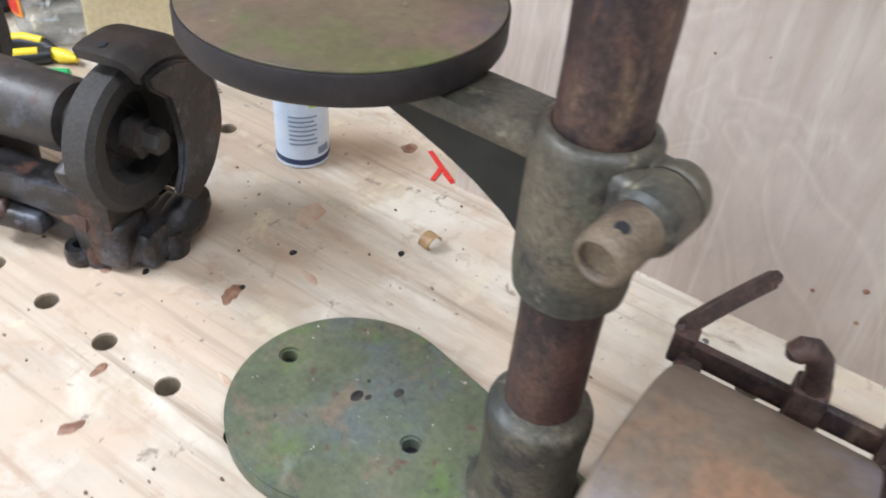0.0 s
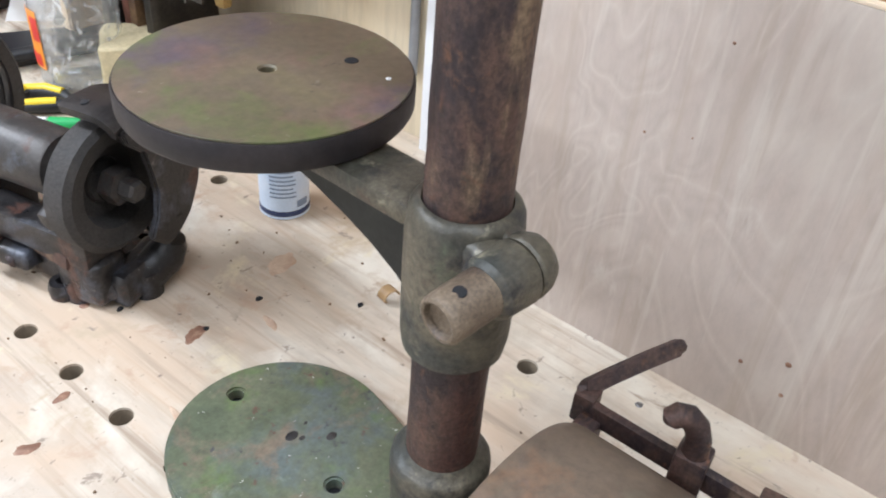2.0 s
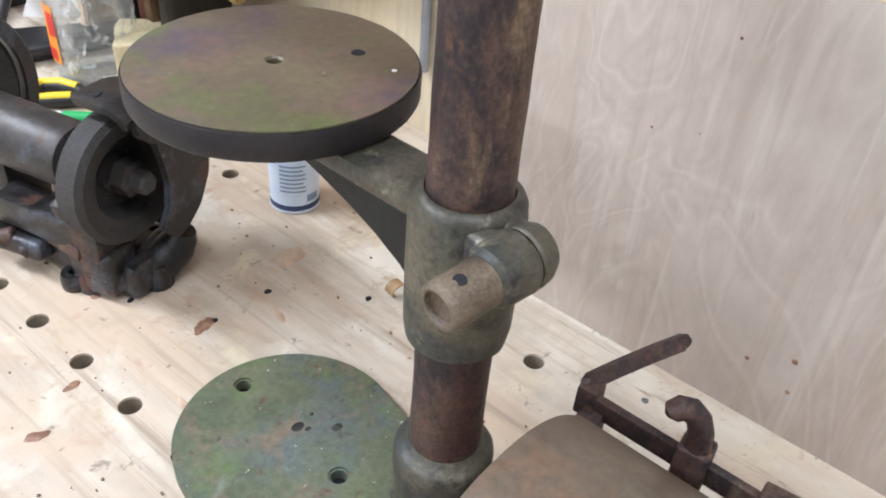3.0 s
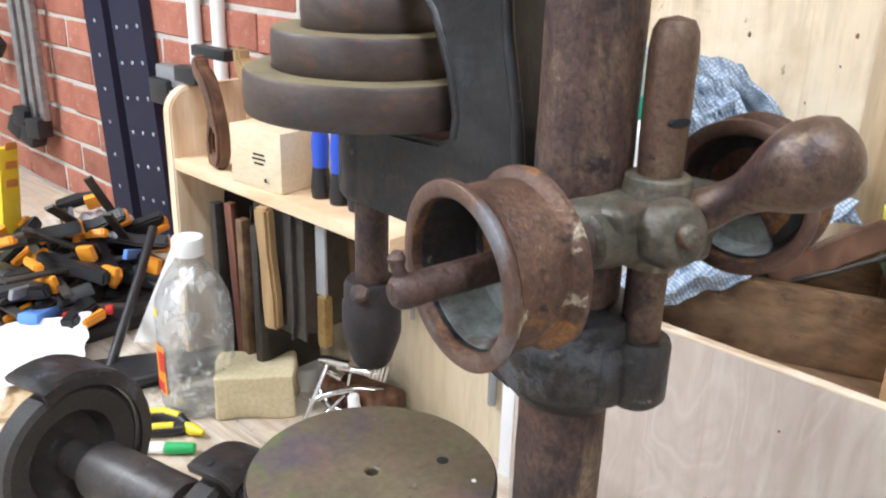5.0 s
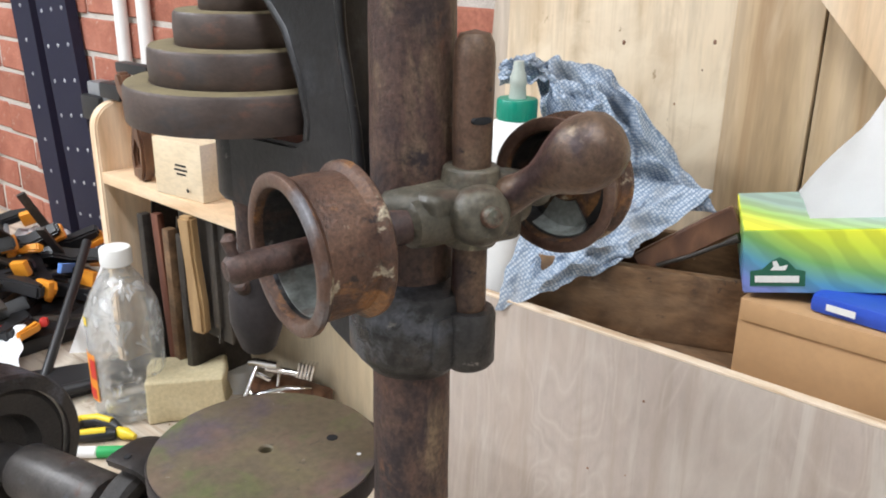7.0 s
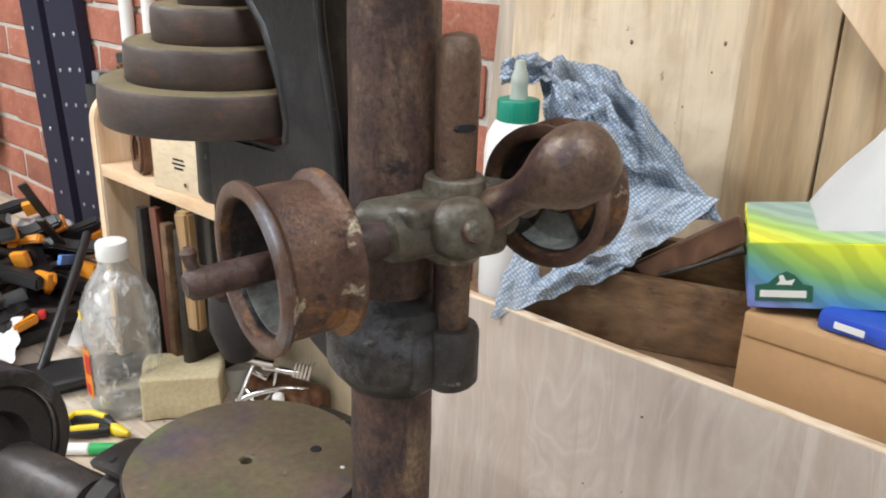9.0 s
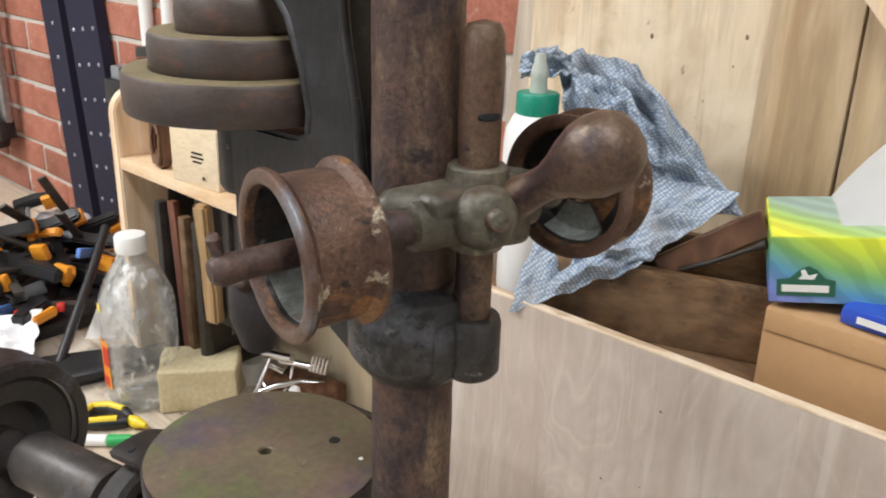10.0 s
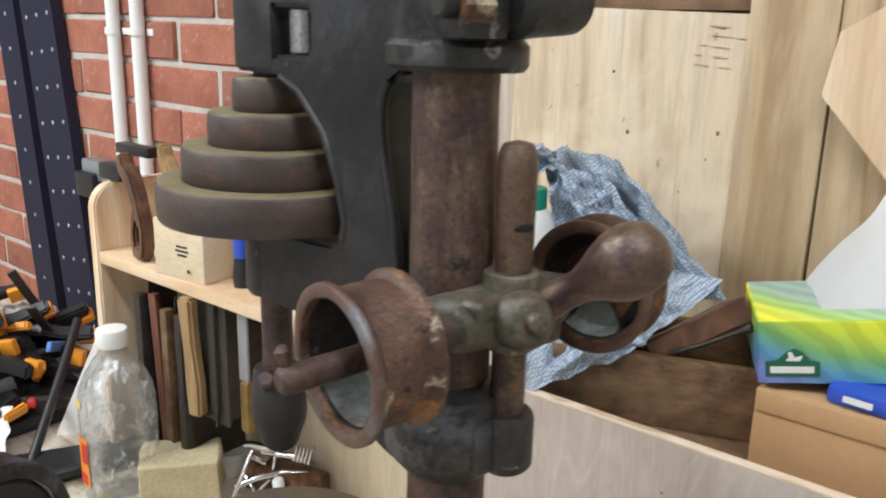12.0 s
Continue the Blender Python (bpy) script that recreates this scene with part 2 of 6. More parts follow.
BENCH = timber("stained_shaded_pine_bench", [(0.0, (0.48, 0.37, 0.275)), (0.2, (0.56, 0.465, 0.365)), (0.7, (0.61, 0.53, 0.43)), (1.0, (0.64, 0.565, 0.47))], (1, 0.12, 1), 12, 5, 0.6,
               [((0.54, 0.41, 0.3), 6, 0.5, 0.66, (1, 0.45, 1)), ((0.66, 0.6, 0.51), 9, 0.53, 0.66, (1, 0.7, 1)), ((0.64, 0.55, 0.38), 13, 0.58, 0.68), ((0.46, 0.36, 0.255), 17, 0.58, 0.68), ((0.4, 0.31, 0.23), 28, 0.63, 0.7, (1, 0.5, 1)), ((0.42, 0.325, 0.24), 70, 0.53, 0.7, (1, 0.03, 1)), ((0.36, 0.28, 0.21), 30, 0.6, 0.66, (1, 0.06, 1)), ((0.45, 0.375, 0.29), 9, 0.54, 0.72), ((0.43, 0.29, 0.2), 22, 0.6, 0.75),
                ((0.4, 0.33, 0.25), 38, 0.62, 0.78), ((0.2, 0.15, 0.12), 120, 0.66, 0.72), ((0.3, 0.24, 0.19), 55, 0.64, 0.69)], 0.2, 1.3,
               # third blot mixes stain with grinder's shadow; second and fourth even out the light
               blots=[((0.52, 0.385, 0.275), (0.045, 0.0), (0.05, 0.16), 0.6), ((0.49, 0.405, 0.33), (-0.09, -0.05), (0.11, 0.18), 0.75), ((0.44, 0.36, 0.285), (0.17, 0.035), (0.06, 0.06), 0.6), ((0.74, 0.68, 0.57), (0.31, -0.4), (0.07, 0.2), 0.8), ((0.68, 0.62, 0.53), (0.3, -0.13), (0.08, 0.1), 0.7), ((0.47, 0.35, 0.25), (-0.05, 0.12), (0.06, 0.05), 0.5)])
BIRCH = timber("birch_plywood_face", [(0.0, (0.538, 0.46, 0.4)), (0.16, (0.51, 0.426, 0.368)), (0.5, (0.475, 0.393, 0.338)), (1.0, (0.5, 0.418, 0.363))], (1, 1, 0.4), 9, 5.5, 0.6,
               [((0.575, 0.51, 0.445), 8, 0.5, 0.68, (1, 1, 0.3)), ((0.475, 0.38, 0.31), 9, 0.54, 0.74, (1, 1, 0.3)), ((0.6, 0.545, 0.485), 16, 0.6, 0.7, (1, 1, 0.25)), ((0.4, 0.315, 0.25), 60, 0.52, 0.8, (1, 1, 0.04)), ((0.6, 0.535, 0.47), 45, 0.55, 0.75, (1, 1, 0.06))], 0.09, 2.0, 0.04)
PLY_EDGE = timber("plywood_edge", [(0.0, (0.55, 0.38, 0.24)), (0.5, (0.78, 0.62, 0.45)), (1.0, (0.85, 0.7, 0.54))], (1, 0.2, 1), 3, 60, 0.7)
OAK = timber("pale_oak_board", [(0.0, (0.52, 0.385, 0.24)), (0.3, (0.64, 0.5, 0.34)), (1.0, (0.7, 0.565, 0.405))], (1, 1, 0.1), 7, 5, 0.5,
             [((0.74, 0.62, 0.46), 7, 0.48, 0.64), ((0.55, 0.42, 0.28), 10, 0.56, 0.7), ((0.66, 0.62, 0.56), 11, 0.54, 0.66, (1, 1, 0.12)), ((0.5, 0.385, 0.26), 60, 0.56, 0.7, (1, 1, 0.05)), ((0.3, 0.2, 0.11), 36, 0.68, 0.74)], 0.2, 0.9)
OAK_DARK = timber("honey_oak_board", [(0.0, (0.36, 0.235, 0.125)), (0.35, (0.49, 0.345, 0.2)), (1.0, (0.58, 0.43, 0.275))], (1, 1, 0.1), 8, 5, 0.5,
                  [((0.36, 0.23, 0.12), 60, 0.54, 0.7, (1, 1, 0.04)), ((0.62, 0.48, 0.33), 9, 0.54, 0.7, (1, 1, 0.15)), ((0.24, 0.14, 0.07), 26, 0.66, 0.76)], 0.22, 1.0)
GREY_BOARD = timber("weathered_grey_board", [(0.0, (0.4, 0.33, 0.26)), (1.0, (0.55, 0.46, 0.37))], (1, 1, 0.12), 6, 8, 0.7)
PINE = timber("clean_pine", [(0.0, (0.7, 0.47, 0.28)), (0.5, (0.8, 0.59, 0.38)), (1.0, (0.83, 0.65, 0.45))], (0.2, 0.2, 1), 5, 14, 0.5)
PINE_UP = timber("clean_upright_pine", [(0.0, (0.68, 0.47, 0.29)), (0.5, (0.78, 0.58, 0.39)), (1.0, (0.82, 0.65, 0.47))], (1, 1, 0.1), 5, 12, 0.5)
BACK_PLY = timber("cream_plywood_back", [(0.0, (0.6, 0.49, 0.33)), (1.0, (0.72, 0.62, 0.45))], (1, 1, 0.15), 4, 6, 0.55, [((0.5, 0.42, 0.3), 12, 0.62, 0.75)])
OLD_WOOD = timber("old_brown_box_wood", [(0.0, (0.12, 0.065, 0.032)), (0.5, (0.19, 0.105, 0.052)), (1.0, (0.25, 0.145, 0.075))], (1, 0.12, 1), 6, 12, 0.5,
                  [((0.08, 0.048, 0.03), 14, 0.5, 0.68), ((0.3, 0.19, 0.11), 9, 0.52, 0.7, (1, 0.4, 1)), ((0.4, 0.28, 0.18), 40, 0.62, 0.74, (1, 0.25, 1)), ((0.05, 0.03, 0.022), 70, 0.64, 0.72), ((0.5, 0.4, 0.3), 120, 0.7, 0.75)], 0.35, 0.9, 0.5)
HANDLE_WOOD = timber("dark_saw_handle_wood", [(0.0, (0.07, 0.03, 0.018)), (1.0, (0.16, 0.075, 0.04))], (1, 1, 0.3), 5, 20, 0.35)
RED_WOOD = timber("red_brown_wood", [(0.0, (0.13, 0.045, 0.028)), (1.0, (0.22, 0.085, 0.05))], (1, 1, 0.15), 4, 16, 0.5)
TAN_WOOD = timber("tan_handle_wood", [(0.0, (0.3, 0.18, 0.08)), (1.0, (0.43, 0.28, 0.135))], (1, 1, 0.15), 5, 20, 0.5)
CARD = surface("brown_cardboard", [(0.3, (0.5, 0.29, 0.135)), (0.7, (0.56, 0.335, 0.165))], 6, (0.65, 0.8), 0, 0.05, (), 0.08)
BRICK = surface("red_brick_face", [(0.3, (0.33, 0.115, 0.075)), (0.5, (0.41, 0.155, 0.102)), (0.7, (0.48, 0.205, 0.145))], 14, (0.8, 0.95), 0, 0.5, [((0.52, 0.36, 0.29), 22, 0.6, 0.7), ((0.25, 0.07, 0.05), 30, 0.66)], 0.3, (1, 1, 1), 0.003, 0.22)
MORTAR = surface("grey_mortar", [(0.3, (0.52, 0.47, 0.42)), (0.7, (0.66, 0.61, 0.55))], 30, (0.85, 0.95), 0, 0.6, (), 0.35, (1, 1, 1), 0.004)
PLASTER = surface("painted_plaster", [(0.3, (0.72, 0.7, 0.66)), (0.7, (0.8, 0.78, 0.74))], 4, (0.8, 0.9), 0, 0.1, (), 0.08)
CONCRETE = surface("concrete_floor", [(0.3, (0.28, 0.27, 0.25)), (0.7, (0.38, 0.37, 0.34))], 3, (0.7, 0.9), 0, 0.2, (), 0.2)
WHITE_PLASTIC = plain("white_plastic", (0.82, 0.82, 0.8), 0.35, 0, 0.04)
PAPER = plain("white_paper", (0.8, 0.81, 0.83), 0.8, 0, 0.04)
TISSUE = plain("soft_white_tissue", (0.93, 0.93, 0.93), 0.9, 0, 0.02)
SPONGE = surface("cream_foam_block", [(0.3, (0.6, 0.5, 0.3)), (0.7, (0.7, 0.6, 0.39))], 12, (0.85, 0.95), 0, 0.5, [((0.5, 0.4, 0.24), 20, 0.66)], 0.18)
PALE_BLOCK = timber("pale_boxwood_block", [(0.0, (0.66, 0.52, 0.34)), (1.0, (0.74, 0.61, 0.43))], (1, 0.3, 1), 3, 14, 0.5)
NAVY = plain("navy_enamel", (0.005, 0.006, 0.03), 0.68, 0, 0.2)
BLACK_PLASTIC = plain("black_plastic", (0.02, 0.02, 0.022), 0.42, 0, 0.25)
ORANGE_PLASTIC = plain("orange_plastic", (0.85, 0.33, 0.03), 0.4, 0, 0.08)
RED_PLASTIC = plain("red_plastic", (0.6, 0.04, 0.03), 0.4, 0, 0.08)
BLUE_PLASTIC = plain("blue_plastic", (0.03, 0.09, 0.55), 0.35, 0, 0.1)
SKY_PLASTIC = plain("sky_blue_cloth", (0.13, 0.3, 0.75), 0.7, 0, 0.1)
YELLOW_PLASTIC = plain("yellow_plastic", (0.85, 0.62, 0.03), 0.4, 0, 0.08)
GREEN_PLASTIC = plain("green_plastic", (0.03, 0.42, 0.12), 0.4, 0, 0.08)
TEAL_PLASTIC = plain("teal_green_plastic", (0.0, 0.26, 0.17), 0.35, 0, 0.08)
CLEAR_SPOUT = plain("cloudy_plastic_spout", (0.5, 0.55, 0.5), 0.3, 0, 0.1)
GREY_METAL = plain("grey_galvanised_steel", (0.4, 0.42, 0.45), 0.4, 0.6, 0.15)
# stamp ink, and black discs that paint the shade inside small holes
INK_HOLE_BLACK = plain("ink_and_hole_black", (0.012, 0.012, 0.014), 0.95, 0, 0.1)
RED_CHALK = plain("red_marker", (0.75, 0.04, 0.03), 0.7, 0, 0.15)
LOGO_GREEN = plain("dark_green_print", (0.015, 0.12, 0.07), 0.4, 0, 0.05)
KNOT = surface("brown_knot", [(0.3, (0.15, 0.07, 0.045)), (0.5, (0.27, 0.14, 0.09)), (0.7, (0.45, 0.3, 0.2))], 90, (0.5, 0.7), 0, 0.1, (), 0.3)
# dark chuck iron; on the table edge it paints the unlit side
RIM_DARK = surface("dark_iron_and_shaded_rim", [(0.3, (0.02, 0.018, 0.021)), (0.7, (0.048, 0.038, 0.038))], 16, (0.45, 0.65), 0.3, 0.25, [((0.12, 0.075, 0.065), 12, 0.62)], 0.3)
# near-black tone carries the shade beneath the drill table
WEB_DARK = surface("shaded_green_black_iron", [(0.3, (0.008, 0.009, 0.008)), (0.7, (0.024, 0.025, 0.021))], 14, (0.5, 0.7), 0.05, 0.3, (), 0.35)
# darker bench brown, standing for shade down in the dog holes
HOLE_DARK = plain("shaded_hole_wood", (0.3, 0.235, 0.165), 0.8, 0, 0.25)
STAIN = surface("faint_brown_knot", [(0.3, (0.45, 0.3, 0.21)), (0.7, (0.6, 0.45, 0.33))], 40, (0.5, 0.7), 0, 0.1, (), 0.2)
LABEL_ORANGE = plain("orange_red_label", (0.85, 0.3, 0.03), 0.4, 0, 0.1)
LABEL_BLUE = plain("pale_blue_label", (0.5, 0.6, 0.78), 0.4, 0, 0.12)


def clear_plastic():
    m, n, l, b = nodes_of("clear_bottle_plastic")
    n.remove(b)
    see, shine, both = n.new("ShaderNodeBsdfTransparent"), n.new("ShaderNodeBsdfGlossy"), n.new("ShaderNodeMixShader")
    see.inputs["Color"].default_value = (0.98, 0.985, 0.985, 1)
    shine.inputs["Roughness"].default_value = 0.06
    edge = n.new("ShaderNodeLayerWeight")
    edge.inputs["Blend"].default_value = 0.35
    v = coords(n, l, (1, 1, 0.6))
    spots = noise_node(n, l, v, 55, 5, 0.6, 0.8)
    r = ramp(n, [(0.56, grey(0.01)), (0.7, grey(0.3))])
    l.new(spots.outputs[0], r.inputs[0])
    add = n.new("ShaderNodeMath")
    add.operation, add.use_clamp = "MULTIPLY_ADD", True
    add.inputs[1].default_value = 0.36
    l.new(edge.outputs["Fresnel"], add.inputs[0])
    l.new(r.outputs[0], add.inputs[2])
    bump = n.new("ShaderNodeBump")
    bump.inputs["Strength"].default_value, bump.inputs["Distance"].default_value = 0.5, 0.004
    l.new(spots.outputs[0], bump.inputs["Height"])
    l.new(bump.outputs[0], shine.inputs["Normal"])
    l.new(add.outputs[0], both.inputs[0])
    l.new(see.outputs[0], both.inputs[1])
    l.new(shine.outputs[0], both.inputs[2])
    haze, film = n.new("ShaderNodeBsdfDiffuse"), n.new("ShaderNodeMixShader")
    haze.inputs["Color"].default_value = (0.85, 0.86, 0.86, 1)
    scuff = ramp(n, [(0.54, grey(0.055)), (0.7, grey(0.6))])
    l.new(spots.outputs[0], scuff.inputs[0])
    l.new(scuff.outputs[0], film.inputs[0])
    l.new(both.outputs[0], film.inputs[1])
    l.new(haze.outputs[0], film.inputs[2])
    l.new(film.outputs[0], n["Material Output"].inputs["Surface"])
    return m


def rag_cloth():
    m, n, l, b = nodes_of("printed_blue_grey_cloth")
    v = coords(n, l, (1, 1, 1), (0.5, 0.4, 0.78))
    ck = n.new("ShaderNodeTexVoronoi")
    ck.inputs["Scale"].default_value, ck.inputs["Randomness"].default_value = 330, 0.2
    l.new(v, ck.inputs["Vector"])
    cr = ramp(n, [(0.22, (0.56, 0.61, 0.67)), (0.4, (0.39, 0.455, 0.535)), (0.6, (0.2, 0.265, 0.365))])
    l.new(ck.outputs["Distance"], cr.inputs[0])
    st = noise_node(n, l, v, 13, 6, 0.6, 0.5)
    sr = ramp(n, [(0.47, grey(0)), (0.68, grey(0.8))])
    l.new(st.outputs[0], sr.inputs[0])
    out = mix(n, l, "MIX", sr.outputs[0], cr.outputs[0], (0.27, 0.265, 0.26))
    l.new(out, b.inputs["Base Color"])
    b.inputs["Roughness"].default_value = 0.9
    bump_to(n, l, b, noise_node(n, l, v, 120, 3).outputs[0], 0.4, 0.002)
    return m


def tissue_print():
    m, n, l, b = nodes_of("printed_tissue_carton")
    tc = n.new("ShaderNodeTexCoord")
    sep = n.new("ShaderNodeSeparateXYZ")
    l.new(tc.outputs["Object"], sep.inputs[0])

    def calc(op, a, c):
        k = n.new("ShaderNodeMath")
        k.operation = op
        for i, q in enumerate((a, c)):
            if isinstance(q, (int, float)):
                k.inputs[i].default_value = q
            else:
                l.new(q, k.inputs[i])
        return k.outputs[0]
    # bands that sweep down along the front and back over the top
    hh = calc("ADD", calc("MULTIPLY", sep.outputs[2], 8.0), calc("MULTIPLY", sep.outputs[0], 3.0))
    hh = calc("ADD", calc("SUBTRACT", hh, 0.1), calc("MULTIPLY", calc("GREATER_THAN", sep.outputs[2], 0.0526), 0.3))
    hh = calc("ADD", hh, calc("MULTIPLY", sep.outputs[1], 3.3))
    hh = calc("ADD", hh, calc("MULTIPLY", calc("SINE", calc("MULTIPLY", sep.outputs[0], 38.0), 0.0), 0.035))
    cr = ramp(n, [(0.0, (0.2, 0.26, 0.62)), (0.16, (0.1, 0.33, 0.5)), (0.3, (0.2, 0.45, 0.14)), (0.45, (0.58, 0.72, 0.06)),
                  (0.62, (0.92, 0.9, 0.05)), (0.76, (0.82, 0.86, 0.08)), (0.86, (0.42, 0.68, 0.16)), (1.0, (0.36, 0.52, 0.46))])
    l.new(hh, cr.inputs[0])
    wave = n.new("ShaderNodeTexWave")
    wave.inputs["Scale"].default_value, wave.inputs["Distortion"].default_value = 22, 3.5
    wave.bands_direction = "DIAGONAL"
    l.new(tc.outputs["Object"], wave.inputs["Vector"])
    wr = ramp(n, [(0.3, grey(0.86)), (0.7, grey(1.05))])
    l.new(wave.outputs[0], wr.inputs[0])
    l.new(mix(n, l, "MULTIPLY", 1.0, cr.outputs[0], wr.outputs[0]), b.inputs["Base Color"])
    b.inputs["Roughness"].default_value = 0.35
    return m


CLEAR = clear_plastic()
RAG = rag_cloth()
CARTON = tissue_print()


# ---- mesh builders ----
def basis(p0, p1):
    """A matrix with its z axis along p0 to p1, at p0."""
    d = Vector(p1) - Vector(p0)
    return Matrix.Translation(p0) @ d.to_track_quat("Z", "Y").to_matrix().to_4x4(), d.length


def lathe(bm, profile, m, seg=48, close=False):
    """Turns (radius, height) pairs round the z axis of m."""
    rings = []
    for r, z in profile:
        if r < 1e-6:
            rings.append([bm.verts.new(m @ Vector((0, 0, z)))])
        else:
            rings.append([bm.verts.new(m @ Vector((r * math.cos(6.283185307 * i / seg), r * math.sin(6.283185307 * i / seg), z))) for i in range(seg)])
    pairs = list(zip(rings, rings[1:])) + ([(rings[-1], rings[0])] if close else [])
    for a, b in pairs:
        for i in range(seg):
            j = (i + 1) % seg
            if len(a) == 1 and len(b) == 1:
                continue
            if len(a) == 1:
                bm.faces.new((a[0], b[i], b[j]))
            elif len(b) == 1:
                bm.faces.new((a[j], a[i], b[0]))
            else:
                bm.faces.new((a[i], b[i], b[j], a[j]))
    return bm


def cyl(bm, p0, p1, r0, r1=None, seg=32, edge=0.0015):
    m, n = basis(p0, p1)
    r1 = r0 if r1 is None else r1
    e = min(edge, r0 * 0.4, r1 * 0.4, n * 0.4)
    return lathe(bm, [(0, 0), (r0 - e, 0), (r0, e), (r1, n - e), (r1 - e, n), (0, n)], m, seg)


def turned(bm, p0, p1, profile, seg=48):
    m, n = basis(p0, p1)
    return lathe(bm, [(r, z * n) for r, z in profile], m, seg)


def block(bm, centre, size, edge=0.002, turn=(0, 0, 0), segs=2):
    m = Matrix.Translation(centre) @ Euler([radians(a) for a in turn]).to_matrix().to_4x4() @ Matrix.Diagonal((*size, 1))
    vs = bmesh.ops.create_cube(bm, size=1.0, matrix=m)["verts"]
    if edge:
        es = list({e for v in vs for e in v.link_edges})
        bmesh.ops.bevel(bm, geom=es, offset=edge, segments=segs, affect="EDGES", profile=0.6)
    return bm


def prism(bm, outline, m, depth, edge=0.0, holes=()):
    """Extrudes a closed outline in the xy plane of m along its z."""
    loops = [outline, *holes]
    for z in (0, depth):
        edges = []
        for loop in loops:
            vs = [bm.verts.new(m @ Vector((x, y, z))) for x, y in loop]
            edges += [bm.edges.new((vs[i], vs[(i + 1) % len(vs)])) for i in range(len(vs))]
        bmesh.ops.triangle_fill(bm, use_beauty=True, use_dissolve=False, edges=edges)
    bm.verts.ensure_lookup_table()
    total = sum(len(p) for p in loops)
    start = len(bm.verts) - 2 * total
    at = start
    for loop in loops:
        k = len(loop)
        for i in range(k):
            j = (i + 1) % k
            bm.faces.new([bm.verts[q] for q in (at + i, at + j, at + total + j, at + total + i)])
        at += k
    bmesh.ops.recalc_face_normals(bm, faces=bm.faces)
    if edge:
        rim = [e for e in bm.edges if len(e.link_faces) == 2 and e.calc_face_angle(0) > 0.9 and e.verts[0].index >= -1]
        bmesh.ops.bevel(bm, geom=rim, offset=edge, segments=2, affect="EDGES")
    return bm


def rod(bm, points, r, seg=12, ends=True):
    """A round bar along points, with radius r or one radius a point."""
    pts = [Vector(p) for p in points]
    rs = r if isinstance(r, (list, tuple)) else [r] * len(pts)
    rings, side = [], None
    for i, p in enumerate(pts):
        d = (pts[min(i + 1, len(pts) - 1)] - pts[max(i - 1, 0)]).normalized()
        if side is None:
            side = d.orthogonal().normalized()
        side = (side - d * side.dot(d)).normalized()
        up = d.cross(side)
        rings.append([bm.verts.new(p + rs[i] * (math.cos(6.2832 * k / seg) * side + math.sin(6.2832 * k / seg) * up)) for k in range(seg)])
    for a, b in zip(rings, rings[1:]):
        for k in range(seg):
            bm.faces.new((a[k], a[(k + 1) % seg], b[(k + 1) % seg], b[k]))
    if ends:
        bm.faces.new(rings[0][::-1])
        bm.faces.new(rings[-1])
    return bm


def ribbed(bm, profile, m, ribs, depth):
    """A turned shape with vertical ribs round it."""
    start = len(bm.verts)
    lathe(bm, profile, m, ribs * 2)
    top = max(r for r, _ in profile)
    inv = m.inverted()
    bm.verts.ensure_lookup_table()
    for i in range(start, len(bm.verts)):
        p = inv @ bm.verts[i].co
        r = math.hypot(p.x, p.y)
        k = round(math.atan2(p.y, p.x) / 6.283185307 * ribs * 2)
        if k % 2 and r > top * 0.97:
            bm.verts[i].co = m @ Vector((p.x * (1 - depth), p.y * (1 - depth), p.z))
    return bm


def strap(bm, points, width, thick, across):
    """A flat bar of rectangular section along points; across: the direction of its width."""
    pts, w = [Vector(p) for p in points], Vector(across).normalized()
    rings = []
    for i, p in enumerate(pts):
        d = (pts[min(i + 1, len(pts) - 1)] - pts[max(i - 1, 0)]).normalized()
        n = d.cross(w).normalized()
        rings.append([bm.verts.new(p + a * width / 2 * w + b * thick / 2 * n) for a, b in ((-1, -1), (1, -1), (1, 1), (-1, 1))])
    for a, b in zip(rings, rings[1:]):
        for k in range(4):
            bm.faces.new((a[k], a[(k + 1) % 4], b[(k + 1) % 4], b[k]))
    bm.faces.new(rings[0][::-1])
    bm.faces.new(rings[-1])
    return bm


def curl(bm, profile, a0, a1, m, n=40):
    """A closed (radius, height) profile swept about the z axis of m from a0 to a1 degrees."""
    rings = []
    for i in range(n + 1):
        a = radians(a0 + (a1 - a0) * i / n)
        rings.append([bm.verts.new(m @ Vector((r * math.cos(a), r * math.sin(a), z))) for r, z in profile])
    k = len(profile)
    for a, b in zip(rings, rings[1:]):
        for j in range(k):
            bm.faces.new((a[j], a[(j + 1) % k], b[(j + 1) % k], b[j]))
    for ring in (rings[0][::-1], rings[-1]):
        face = bm.faces.new(ring)
        bmesh.ops.triangulate(bm, faces=[face])
    return bm


def arc(cx, cy, r, a0, a1, n):
    return [(cx + r * math.cos(radians(a0 + (a1 - a0) * i / n)), cy + r * math.sin(radians(a0 + (a1 - a0) * i / n))) for i in range(n + 1)]


def roughen(bm, amount, scale):
    """Uneven casting skin."""
    bm.normal_update()
    moves = [(v, v.normal * amount * noise.noise(v.co * scale)) for v in bm.verts]
    for v, d in moves:
        v.co += d
    return bm


def mesh_of(name, bm, material, smooth=38):
    bmesh.ops.recalc_face_normals(bm, faces=bm.faces)
    me = bpy.data.meshes.new(name)
    bm.to_mesh(me)
    bm.free()
    me.materials.append(material)
    me.polygons.foreach_set("use_smooth", [True] * len(me.polygons))
    me.set_sharp_from_angle(angle=radians(smooth))
    return me


